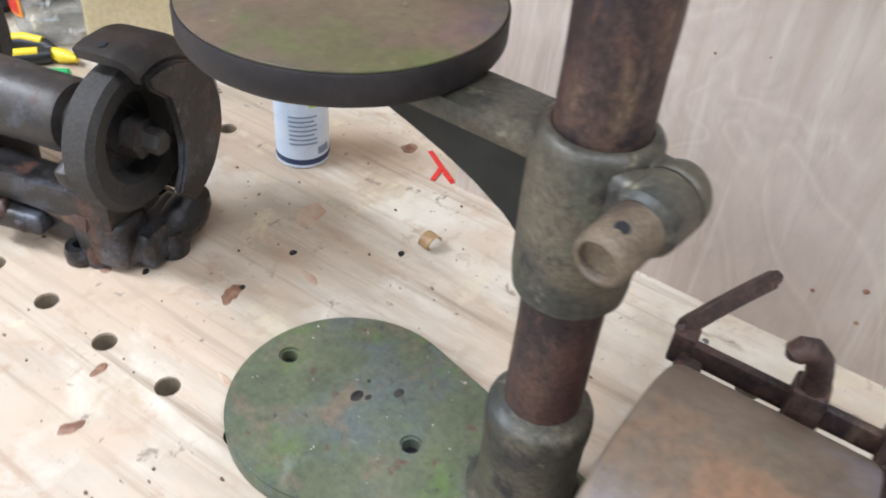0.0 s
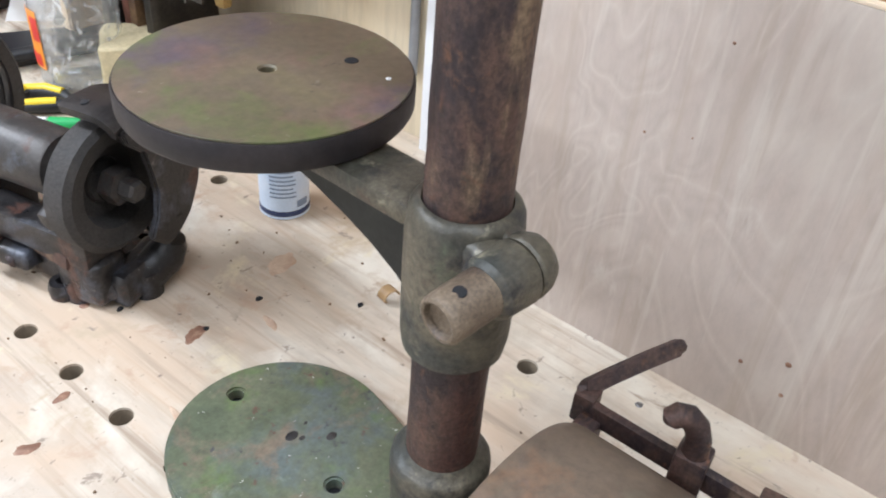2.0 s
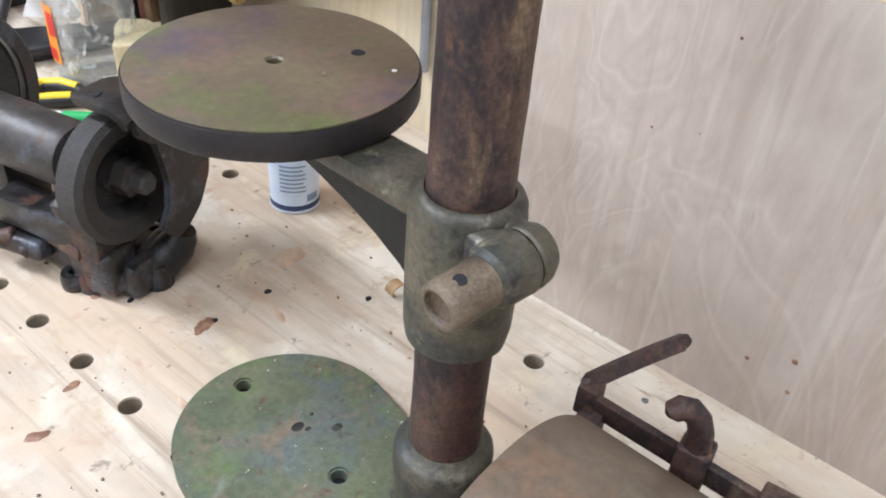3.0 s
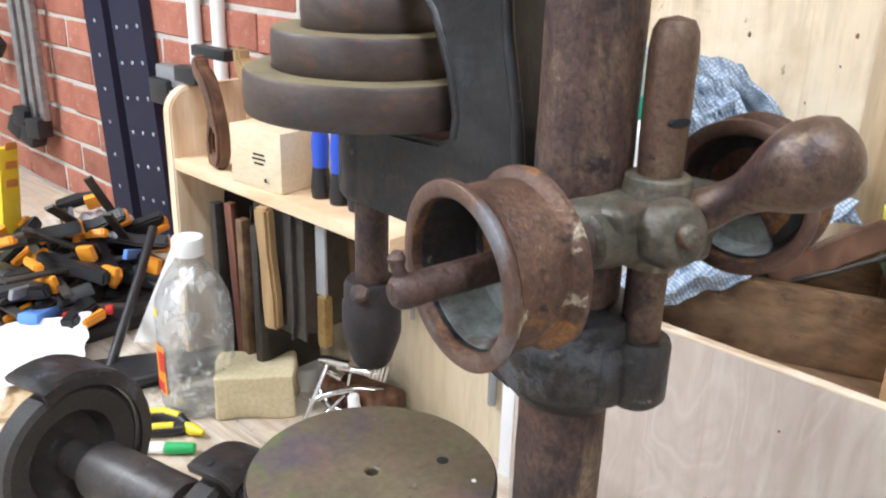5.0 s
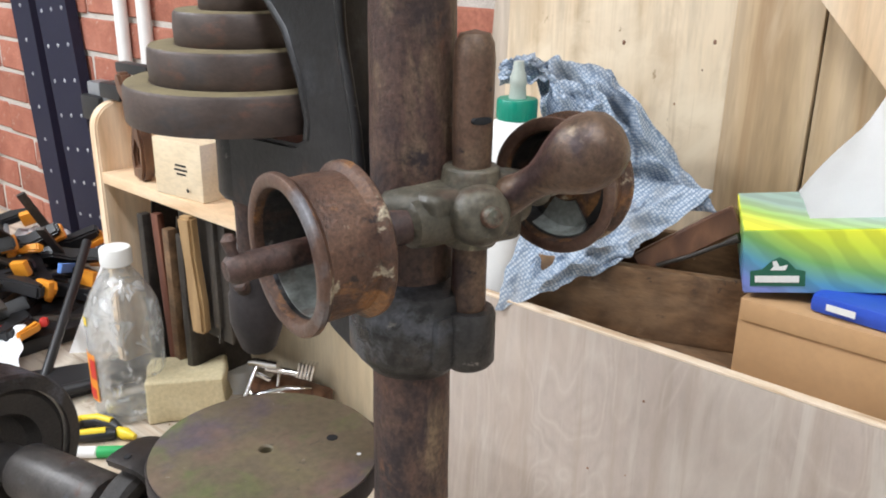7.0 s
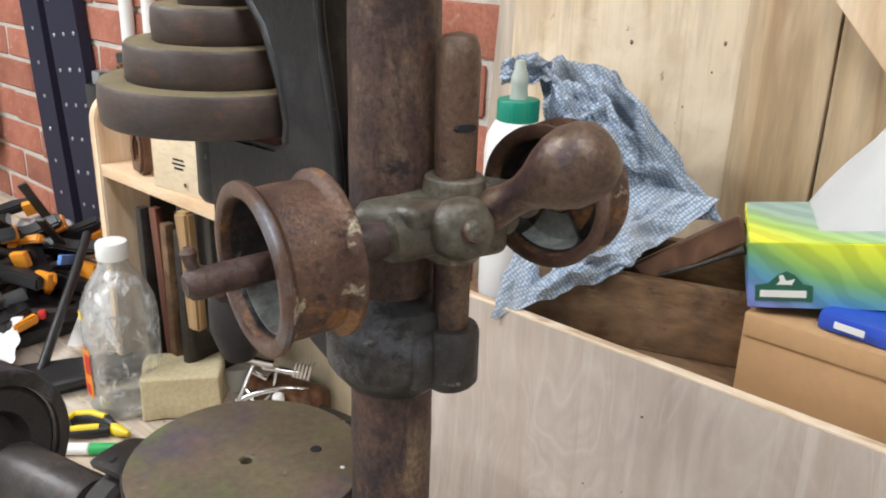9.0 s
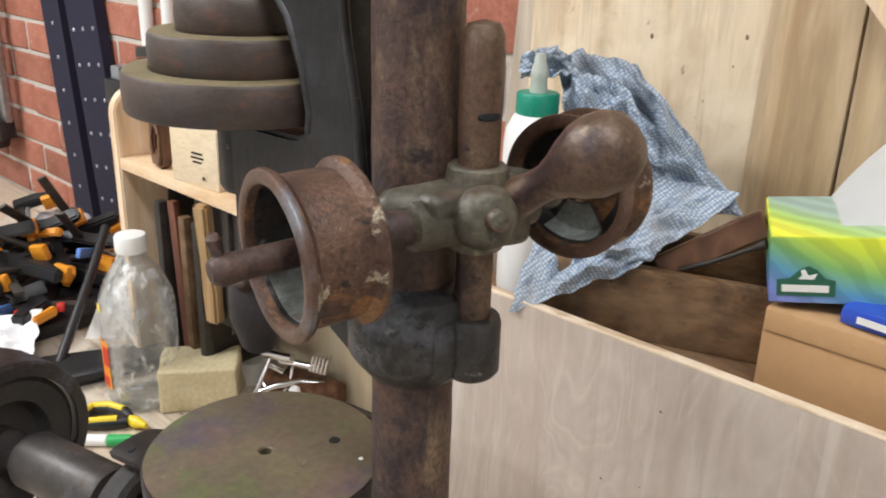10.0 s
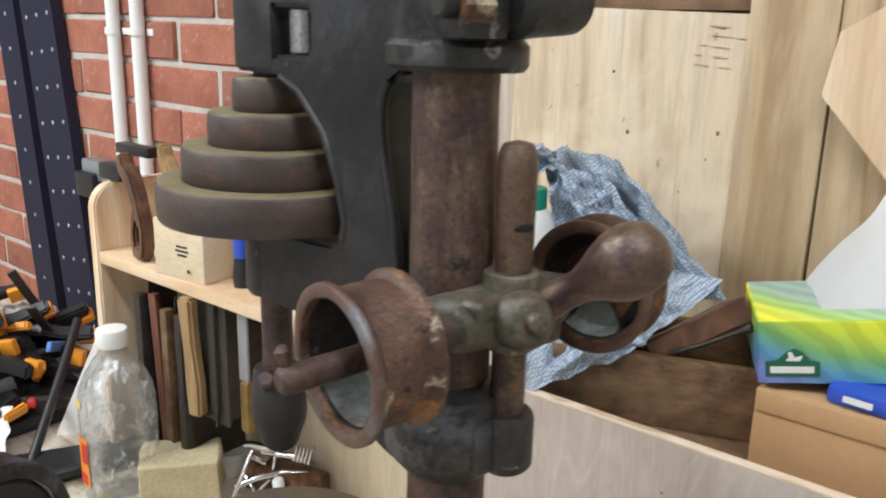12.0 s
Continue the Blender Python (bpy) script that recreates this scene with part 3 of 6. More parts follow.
def thing(name, spot, label, category, group="", kind=""):
    ob = new(name)
    ob.location = spot
    ob.empty_display_size = 0.05
    return tagged(ob, label, category, group, kind)


def part(name, bm, material, parent, label="", smooth=38):
    """One mesh under a thing or a part, built in world places."""
    ob = new(name, mesh_of(name, bm, material, smooth))
    ob.parent = parent
    if parent.parent is None:
        ob.matrix_parent_inverse = parent.matrix_basis.inverted()
    return tagged(ob, label)


def solo(name, bm, material, spot, label, category, group="", kind="", smooth=38):
    """A thing that is one mesh."""
    bmesh.ops.translate(bm, verts=bm.verts, vec=-Vector(spot))
    ob = new(name, mesh_of(name, bm, material, smooth))
    ob.location = spot
    return tagged(ob, label, category, group, kind)


def B():
    return bmesh.new()


TOP = 0.9
EAST = 0.6

# ---- the room ----
def slab(name, lo, hi, material, label, category="", kind="structure"):
    bm = B()
    c = [(a + b) / 2 for a, b in zip(lo, hi)]
    block(bm, c, [b - a for a, b in zip(lo, hi)], 0)
    return solo(name, bm, material, (c[0], c[1], lo[2]), label, category or name.split("_")[0], kind=kind)


slab("floor", (-2.8, -2.4, -0.1), (0.8, 3.4, 0.0), CONCRETE, "grey concrete workshop floor under the bench")
slab("ceiling", (-2.8, -2.4, 2.7), (0.8, 3.4, 2.8), PLASTER, "white painted workshop ceiling")
slab("wall_west", (-2.8, -2.4, 0.0), (-2.7, 3.4, 2.7), PLASTER, "plain painted wall behind the bench")
slab("wall_south", (-2.7, -2.4, 0.0), (0.62, -2.3, 2.7), PLASTER, "plain painted end wall of the workshop")
slab("wall_north", (-2.7, 3.3, 0.0), (0.62, 3.4, 2.7), PLASTER, "plain painted far end wall of the workshop")
wall_east = slab("wall_east", (EAST + 0.0045, -2.3, 0.0), (0.8, 3.3, 2.7), MORTAR, "red brick wall with grey mortar joints")

for spot, watts in STRIPS:
    fix = thing("strip_light", (spot[0], spot[1], 2.7), "white fluorescent strip light fixed to the ceiling", "ceiling light", "ceiling strip lights")
    part("housing", block(B(), (spot[0], spot[1], 2.672), (0.2, 1.36, 0.055), 0.006), WHITE_PLASTIC, fix)

# ---- workbench with dog holes ----
DOGS = [(0, 0.142), (0, 0.071), (0, 0), (0, -0.071), (0, -0.142), (0.271, -0.274), (0.271, -0.416), (0, 0.213), (0.271, 0.15), (0.271, 0.292)]
bench = thing("workbench", (0.1, 0.5, 0.0), "pale pine workbench with round dog holes and stains", "workbench")
bm = B()
HOLE = 0.0096
prism(bm, [(-0.34, -1.1), (0.598, -1.1), (0.598, 2.3), (-0.34, 2.3)], Matrix.Translation((0, 0, TOP - 0.045)), 0.045,
      holes=[arc(x, y, HOLE, 0, 345, 23) for x, y in DOGS])
part("bench_top", bm, BENCH, bench)
# closed liners added to darken the holes as shade would
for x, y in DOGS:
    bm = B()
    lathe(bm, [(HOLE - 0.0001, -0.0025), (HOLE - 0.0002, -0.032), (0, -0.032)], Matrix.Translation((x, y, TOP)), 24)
    part("dog_hole", bm, HOLE_DARK, bench, "added dark lining that paints the shade in a round dog hole")
for x, y in ((-0.28, -1.0), (0.52, -1.0), (-0.28, 2.2), (0.52, 2.2)):
    part("leg", block(B(), (x, y, 0.4275), (0.09, 0.09, 0.855), 0.004), PINE_UP, bench)
part("shelf_board", block(B(), (0.12, 0.6, 0.25), (0.8, 3.2, 0.03), 0.003), PINE, bench)

# marks lying in the bench top
MARKS = [("knot_stain", (0.22, -0.014), 0.017, 0.012, 20, STAIN), ("knot_stain", (0.153, -0.071), 0.012, 0.004, 75, STAIN), ("knot", (0.366, -0.016), 0.0095, 0.0085, 0, KNOT), ("knot_stain", (0.03, -0.1), 0.012, 0.003, 80, STAIN),
         ("knot", (0.098, -0.034), 0.013, 0.008, 20, KNOT), ("knot", (-0.0645, -0.049), 0.01, 0.0055, -20, KNOT),
         ("knot", (0.053, 0.066), 0.0055, 0.004, 0, KNOT), ("knot", (-0.02, -0.02), 0.008, 0.004, 10, KNOT),
         ("nail_hole", (0.168, -0.038), 0.0035, 0.003, 0, INK_HOLE_BLACK), ("nail_hole", (0.227, -0.112), 0.0045, 0.003, 30, INK_HOLE_BLACK), ("nail_hole", (0.071, 0.039), 0.0045, 0.003, 30, INK_HOLE_BLACK),
         ("nail_hole", (0.108, -0.036), 0.004, 0.0028, 0, INK_HOLE_BLACK), ("nail_hole", (0.3, -0.37), 0.0035, 0.0035, 0, STEEL)]
for name, (x, y), a, b, turn, material in MARKS:
    bm = B()
    lathe(bm, [(0, 0.0012), (0.7, 0.0011), (1.0, 0.0)], Matrix.Translation((x, y, TOP - 0.0002)) @ pose(0, 0, 0, 0, 0, turn) @ Matrix.Diagonal((a, b, 1, 1)), 20)
    for v in bm.verts:
        r = 1 + 0.55 * noise.noise(Vector((v.co.x * 140, v.co.y * 140, a * 900)))
        v.co.x, v.co.y = x + (v.co.x - x) * r, y + (v.co.y - y) * r
    part(name, bm, material, bench)
red = B()
for k, (p, q) in enumerate((((0.376, -0.036), (0.345, -0.086)), ((0.360, -0.062), (0.336, -0.068)), ((0.347, -0.083), (0.352, -0.072)))):
    run = Vector((q[0] - p[0], q[1] - p[1], 0)).normalized()
    strap(red, [(*p, TOP + 0.0006 + 0.0004 * k), (*q, TOP + 0.0006 + 0.0004 * k)], 0.005, 0.0012, (-run.y, run.x, 0))
part("crayon_mark", red, RED_CHALK, bench, "red crayon mark on the bench top")

# small wood chips and crumbs lying about
crumbs = B()
rng = random.Random(7)
for _ in range(110):
    x, y = rng.uniform(-0.12, 0.33), rng.uniform(-0.33, 0.5)
    s = rng.uniform(0.0006, 0.0017)
    block(crumbs, (x, y, TOP + s * 0.4), (s * rng.uniform(1, 2.5), s * 1.2, s), 0, (rng.uniform(-20, 20), 0, rng.uniform(0, 180)))
solo("bench_crumbs", crumbs, OLD_WOOD, (0.1, 0.1, TOP), "small dark crumbs and shavings on the bench top", "debris", kind="stuff")
chip = B()
strap(chip, [(0.25 + 0.008 * math.cos(a), -0.129 + 0.004 * a / 3, TOP + 0.0085 + 0.007 * math.sin(a)) for a in [0.5 * k for k in range(10)]], 0.012, 0.0012, (0.2, 1, 0))
solo("wood_shaving", chip, TAN_WOOD, (0.25, -0.129, TOP), "curled brown wood shaving on the bench", "shaving")

# ---- drill press ----
CX, CY = 0.0785, -0.326
SX, SY = 0.084, -0.171
press = thing("drill_press", (CX, CY, TOP), "old rusty belt-driven bench drill press with worn green paint", "drill press")

# base plate: a round pad that narrows to the column's socket
BX, BY, BR = 0.062, -0.190, 0.086
ax = math.degrees(math.atan2(BY - CY, BX - CX))
outline = arc(BX, BY, BR, ax - 112, ax + 112, 44) + arc(CX, CY, 0.045, ax + 140, ax + 220, 14)
bm = B()
prism(bm, outline, Matrix.Translation((0, 0, TOP)), 0.0142, 0.0018, [arc(0.069, -0.128, 0.0062, 0, 340, 17), arc(0.060, -0.248, 0.0062, 0, 340, 17)])
base = part("base", bm, GREEN_BASE, press, "worn green painted round base plate")
for x, y, r in ((0.07, -0.192, 0.006), (0.0906, -0.214, 0.005), (0.074, -0.199, 0.003), (0.086, -0.19, 0.002)):
    bm = B()
    lathe(bm, [(0, 0.0006), (r * 0.8, 0.0005), (r, 0)], Matrix.Translation((x, y, TOP + 0.0141)) @ Matrix.Diagonal((1, 0.7, 1, 1)), 16)
    part("drill_mark", bm, DARK_IRON, base)
for x, y in ((0.069, -0.128), (0.060, -0.248)):
    bm = B()
    lathe(bm, [(0, 0.003), (0.0061, 0.003), (0.0061, 0.001)], Matrix.Translation((x, y, TOP)), 18)
    part("bolt_hole", bm, INK_HOLE_BLACK, base)
bm = B()
lathe(bm, [(0.0, 0.0), (0.041, 0.0), (0.0385, 0.013), (0.0335, 0.0175), (0.0318, 0.022), (0.0312, 0.05), (0.0312, 0.074), (0.0322, 0.079), (0.0325, 0.092), (0.0318, 0.097), (0.0295, 0.100), (0.0265, 0.1015), (0.0245, 0.104), (0.0228, 0.106), (0.0, 0.106)],
      Matrix.Translation((CX, CY, TOP + 0.001)), 56)
part("column_socket", roughen(bm, 0.0006, 90), GREEN_IRON, press)

# column
bm = B()
lathe(bm, [(0, 0.003), (0.0226, 0.003)] + [(0.0226 + 0.0002 * math.sin(k * 2.3), 0.003 + 0.02 * k) for k in range(1, 47)] + [(0, 0.945)], Matrix.Translation((CX, CY, TOP)), 64)
part("column", bm, RUST, press, "rust-brown round iron column")

# table: disc, arm, split clamp, clamp bolt
bm = B()
R = 0.0868
TT = 1.2062
lathe(bm, [(0.0042, -0.0175), (R - 0.004, -0.0175), (R - 0.002, -0.0165), (R - 0.002, -0.0025), (R - 0.0016, -0.0006), (R - 0.0019, 0), (0.0058, 0), (0.0046, -0.0014)], Matrix.Translation((SX, SY, TT)), 96, True)
table = part("table", bm, TABLE_IRON, press, "round iron drill table with oily brown-green top")
# separate rim band, its shade put into a darker colour than the top
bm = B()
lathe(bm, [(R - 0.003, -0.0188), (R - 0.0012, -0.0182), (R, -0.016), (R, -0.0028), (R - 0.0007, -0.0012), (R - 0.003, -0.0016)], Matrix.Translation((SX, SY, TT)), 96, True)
part("table_rim", roughen(bm, 0.0003, 40), RIM_DARK, table, "turned edge of the table, coloured dark for its shaded side")
for dx, dy, r in ((0.044, -0.025, 0.0044),):
    bm = B()
    lathe(bm, [(0, 0.0005), (r * 0.9, 0.0004), (r, 0)], Matrix.Translation((SX + dx, SY + dy, TT)), 20)
    part("table_hole", bm, INK_HOLE_BLACK, table)
bm = B()
lathe(bm, [(0, 0.0003), (0.0016, 0.0003), (0.0018, 0)], Matrix.Translation((0.1265, -0.2274, TT)), 12)
part("paint_fleck", bm, PAPER, table)
bm = B()
lathe(bm, [(0, 0), (0.03, 0), (0.033, 0.008), (0.034, 0.0125), (0, 0.0125)], Matrix.Translation((SX, SY, 1.1745)), 40)
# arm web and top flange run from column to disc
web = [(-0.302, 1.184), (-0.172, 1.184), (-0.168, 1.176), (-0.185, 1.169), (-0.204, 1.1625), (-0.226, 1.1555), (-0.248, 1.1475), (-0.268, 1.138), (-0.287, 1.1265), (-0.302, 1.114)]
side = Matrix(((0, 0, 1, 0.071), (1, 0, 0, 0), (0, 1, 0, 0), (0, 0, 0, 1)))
# web and boss are coloured dark to look shaded by the table
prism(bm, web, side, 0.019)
arm = part("arm_web", roughen(bm, 0.0006, 60), WEB_DARK, press, "dark curved web under the table arm, shade painted into its colour")
bm = B()
block(bm, (0.0795, -0.243, 1.1795), (0.040, 0.125, 0.014), 0.005, (0, 0, -2))
part("table_arm", roughen(bm, 0.0006, 60), GREEN_IRON, press, "dull green cast table arm")
bm = B()
lathe(bm, [(0.0228, 0), (0.0255, 0), (0.0285, 0.003), (0.0298, 0.012), (0.0302, 0.05), (0.0302, 0.080), (0.0300, 0.084), (0.0292, 0.088), (0.0288, 0.092), (0.0272, 0.0955), (0.0248, 0.0975), (0.0229, 0.098)], Matrix.Translation((CX, CY, 1.0955)) @ Matrix.Diagonal((1.03, 1.03, 1, 1)), 56, True)
NUT0 = Vector((0.0168, -0.3592, 1.1705))
lug = Vector((0.9915, -0.13, 0.085)).normalized()
LUG0 = NUT0 + lug * 0.0295
turned(bm, LUG0, LUG0 + lug * 0.023, [(0, 0), (0.0135, 0.0), (0.0165, 0.12), (0.0175, 0.9), (0.0165, 1.0), (0, 1.0)], 36)
turned(bm, LUG0 + lug * 0.0242, LUG0 + lug * 0.0395, [(0, 0), (0.0165, 0.0), (0.0175, 0.1), (0.0168, 0.5), (0.0135, 0.88), (0.0085, 1.0), (0, 1.0)], 36)
block(bm, LUG0 + lug * 0.0115 + Vector((0.006, 0.017, -0.001)), (0.0215, 0.034, 0.030), 0.010, (0, 0, -14), 4)
block(bm, LUG0 + lug * 0.0325 + Vector((0.0, 0.017, -0.001)), (0.0145, 0.032, 0.031), 0.007, (0, 0, -14), 4)
clamp = part("table_clamp", roughen(bm, 0.0006, 70), GREEN_IRON, press, "dull green split clamp gripping the column")
bm = B()
p0 = NUT0
turned(bm, p0, LUG0 + lug * 0.004, [(0, 0.13), (0.0065, 0.125), (0.0084, 0.11), (0.0094, 0.01), (0.0106, 0.0), (0.0122, 0.03), (0.0128, 0.07), (0.0131, 0.2), (0.0132, 1.0), (0, 1.0)], 48)
nut = part("clamp_nut", bm, NUT_IRON, press, "round rusty clamp nut with a tommy-bar hole", 28)
bm = B()
up = (Vector((0, 0, 1)) - lug * lug.z + Vector((-0.1, -0.15, 0))).normalized()
hp = p0 + lug * 0.013 + up * 0.0131
lathe(bm, [(0, 0.0003), (0.0034, 0.0001), (0.004, -0.002)], Matrix.Translation(hp) @ up.to_track_quat("Z", "Y").to_matrix().to_4x4(), 20)
part("bar_hole", bm, INK_HOLE_BLACK, nut)

# lower head clamp on the column with its lug
bm = B()
lathe(bm, [(0.0228, -0.004), (0.025, -0.004), (0.032, 0.004), (0.0355, 0.010), (0.0355, 0.041), (0.034, 0.047), (0.0228, 0.051)], Matrix.Translation((CX, CY, 1.341)), 56, True)
turned(bm, (0.0855, -0.3625, 1.346), (0.0855, -0.3625, 1.379), [(0, 0), (0.0125, 0), (0.0145, 0.08), (0.0148, 0.9), (0.0135, 1.0), (0, 1.0)], 36)
block(bm, (0.080, -0.350, 1.3625), (0.034, 0.03, 0.033), 0.006, (0, 0, -10))
part("column_collar", roughen(bm, 0.0008, 60), DARK_IRON, press, "blackened iron collar with a lug for the idler post")
# idler post
bm = B()
P0 = (0.0855, -0.3615, 1.352)
turned(bm, P0, (0.0855, -0.3615, 1.5262), [(0, 0), (0.0094, 0), (0.0094, 0.52), (0.0098, 0.6), (0.0103, 0.68), (0.0106, 0.92), (0.0098, 0.965), (0.0075, 0.99), (0, 1.0)], 40)
post = part("idler_post", roughen(bm, 0.0003, 60), RUST_HANDLE, press, "upright rusty idler post with a rounded top")

# flat black disc in place of a shaded notch
bm = B()
lathe(bm, [(0, 0.0004), (0.005, 0.0002), (0.006, -0.001)], Matrix.Translation((0.0812, -0.371, 1.483)) @ Vector((-0.41, -0.91, 0)).to_track_quat("Z", "Y").to_matrix().to_4x4() @ Matrix.Diagonal((1, 0.4, 1, 1)), 16)
part("notch", bm, INK_HOLE_BLACK, post, "dark disc painting the shade of a notch in the post")

# idler casting, stub shafts and flanged pulleys
O = Vector((0.0855, -0.3600, 1.4345))
U = Vector((0.972, -0.229, 0.05)).normalized()
FAR = Vector((0.142, -0.3735, 1.4378))
TURNED = Vector((0.9986, 0.052, 0.03)).normalized()
bm = B()
turned(bm, O - U * 0.050 + Vector((0.004, 0.010, 0.006)), O - U * 0.005, [(0, 0), (0.006, 0.0), (0.0105, 0.08), (0.013, 0.3), (0.015, 0.8), (0.014, 1.0), (0, 1.0)], 32)
turned(bm, O - U * 0.040, O + U * 0.036, [(0, 0), (0.0095, 0.0), (0.0125, 0.03), (0.0138, 0.16), (0.0145, 0.45), (0.015, 0.75), (0.0135, 0.95), (0.009, 1.0), (0, 1.0)], 40)
block(bm, O + U * 0.0 + Vector((-0.004, 0.001, 0.004)), (0.060, 0.027, 0.024), 0.008, (0, -3, -13.3), 4)
block(bm, O + Vector((0.004, -0.006, -0.004)), (0.034, 0.032, 0.022), 0.007, (0, 0, -13.3), 4)
turned(bm, (0.0855, -0.3615, 1.4165), (0.0855, -0.3615, 1.4585), [(0, 0), (0.0135, 0), (0.015, 0.08), (0.0165, 0.5), (0.0172, 0.62), (0.0158, 0.78), (0.015, 0.9), (0.0146, 0.97), (0.0132, 1.0), (0, 1.0)], 40)
boss = Vector((0.0745, -0.377, 1.438))
turned(bm, boss + Vector((0.006, 0.012, -0.004)), boss + Vector((-0.0035, -0.0085, 0.001)), [(0, 0), (0.0155, 0), (0.0158, 0.6), (0.0135, 0.9), (0.0105, 1.0), (0, 1.0)], 36)
rod(bm, [O + U * 0.012 + Vector((0, 0.004, 0.008)), O + U * 0.026 + Vector((0, 0.004, 0.011)), O + U * 0.04 + Vector((0, 0, 0.006)), O + U * 0.05], [0.0075, 0.0065, 0.007, 0.009], 16)
casting = part("idler_casting", roughen(bm, 0.0009, 75), GREEN_IRON, press, "dull green cross-shaped idler casting")
bm = B()
turned(bm, boss + Vector((-0.003, -0.0075, 0.001)), boss + Vector((-0.0065, -0.0145, 0.0018)), [(0, 0), (0.0052, 0), (0.0056, 0.5), (0.0045, 0.9), (0, 1.0)], 18)
part("screw_head", bm, RUST_BRIGHT, casting)
bm = B()
turned(bm, O - U * 0.134, O - U * 0.032, [(0, 0), (0.0045, 0.0), (0.0065, 0.02), (0.0072, 0.05), (0.0066, 0.12), (0.0066, 0.75), (0.0085, 0.76), (0.0092, 0.8), (0.0092, 0.97), (0.0105, 0.975), (0.0105, 1.0), (0, 1.0)], 36)
tip = O - U * 0.129
rod(bm, [tip + Vector((0, 0, 0.004)), tip + Vector((-0.001, 0.002, 0.009)), tip + Vector((-0.001, 0.003, 0.013)), tip + Vector((-0.001, 0.003, 0.0155))], [0.0028, 0.0026, 0.0036, 0.002], 14)
part("stub_shaft", roughen(bm, 0.0003, 120), RUST, press, "dark red rusty stub shaft")
bm = B()
turned(bm, O + U * 0.02, FAR + TURNED * 0.024, [(0, 0), (0.0075, 0), (0.0066, 0.3), (0.0066, 1.0), (0, 1.0)], 24)
part("stub_shaft", bm, RUST_BRIGHT, press)


def pulley(p0, p1):
    bm = B()
    m, n = basis(p0, p1)
    q = n - 0.008
    lathe(bm, [(0.0062, q - 0.006), (0.010, q - 0.006), (0.0112, q - 0.004), (0.0112, q - 0.001), (0.0285, q), (0.0308, q - 0.006), (0.0312, 0.004), (0.0322, 0.0006), (0.0335, 0.0), (0.0372, 0.0), (0.0386, 0.0008), (0.0388, 0.002),
               (0.0388, 0.004), (0.0372, 0.006), (0.0345, 0.0075), (0.0348, n / 2), (0.0345, n - 0.0075), (0.0372, n - 0.006), (0.0388, n - 0.004), (0.0388, n - 0.0015), (0.0372, n), (0.0325, n),
               (0.031, n - 0.002), (0.0285, n - 0.004), (0.012, n - 0.004), (0.0115, n - 0.001), (0.0062, n - 0.001)], m, 72, True)
    return roughen(bm, 0.0005, 55), m


for p0, p1, spread in ((O - U * 0.1065, O - U * 0.0675, 75), (FAR, FAR + TURNED * 0.026, 32)):
    bm, m = pulley(p0, p1)
    wheel = part("idler_pulley", bm, RUST_BRIGHT, press, "flaking rusty flanged idler pulley")
    bm = B()
    q = (p1 - p0).length
    lathe(bm, [(0.0116, q - 0.0072), (0.0284, q - 0.0088), (0.0302, q - 0.0145), (0.0309, 0.0045)], m, 60)
    part("inner_face", roughen(bm, 0.0003, 90), DARK_IRON, wheel, "dark oily inside of the pulley")
    bm = B()
    sag = m.to_3x3().inverted() @ Vector((0, 0, -1))
    low = math.degrees(math.atan2(sag.y, sag.x))
    curl(bm, [(0.0125, q - 0.0100), (0.0272, q - 0.0100), (0.0296, q - 0.0155), (0.0303, 0.007), (0.0311, 0.007), (0.0306, q - 0.0135), (0.0285, q - 0.0085), (0.0125, q - 0.0085)], low - spread, low + spread, m, 40)
    part("grease_film", roughen(bm, 0.0003, 90), GREASE, wheel, "pale dried grease inside the pulley")
    bm = B()
    lathe(bm, [(0.0324, 0.0002), (0.0336, -0.0006), (0.0371, -0.0006), (0.0389, 0.0006), (0.0392, 0.0022), (0.0386, 0.0036)], m, 72)
    part("worn_rim", roughen(bm, 0.0002, 60), WORN_RIM, wheel, "rim worn to bluish steel")

# ball-ended handle
bm = B()
BALL = Vector((0.0974, -0.4233, 1.4739))
N0 = Vector((0.092, -0.376, 1.441))
turned(bm, N0, BALL + (BALL - N0).normalized() * 0.0185, [(0, 0), (0.0105, 0.0), (0.0098, 0.1), (0.0088, 0.22), (0.0088, 0.33), (0.0112, 0.43), (0.0152, 0.54), (0.0182, 0.65), (0.019, 0.75), (0.0172, 0.86), (0.0132, 0.94), (0.0065, 0.985), (0, 1.0)], 48)
part("ball_handle", roughen(bm, 0.0004, 60), RUST_HANDLE, press, "pear-shaped rusty ball handle")

# head frame: curved rib between column and spindle
rib = [(-0.300, 1.63), (-0.300, 1.556), (-0.293, 1.5515), (-0.2885, 1.545), (-0.2865, 1.537), (-0.287, 1.525), (-0.2885, 1.512), (-0.2915, 1.498), (-0.2945, 1.484), (-0.2975, 1.468), (-0.299, 1.452), (-0.300, 1.435), (-0.300, 1.33),
       (-0.288, 1.334), (-0.270, 1.343), (-0.252, 1.362), (-0.243, 1.385), (-0.232, 1.402), (-0.165, 1.405), (-0.160, 1.452), (-0.243, 1.4535),
       (-0.2525, 1.458), (-0.2545, 1.469), (-0.249, 1.492), (-0.237, 1.519), (-0.216, 1.541), (-0.200, 1.549), (-0.158, 1.5505), (-0.158, 1.560),
       (-0.228, 1.562), (-0.228, 1.588), (-0.158, 1.589), (-0.158, 1.598), (-0.235, 1.600), (-0.262, 1.612), (-0.272, 1.63)]
side = Matrix(((0, 0, 1, 0.066), (1, 0, 0, 0), (0, 1, 0, 0), (0, 0, 0, 1)))
bm = B()
prism(bm, rib, side, 0.032, 0.0025)
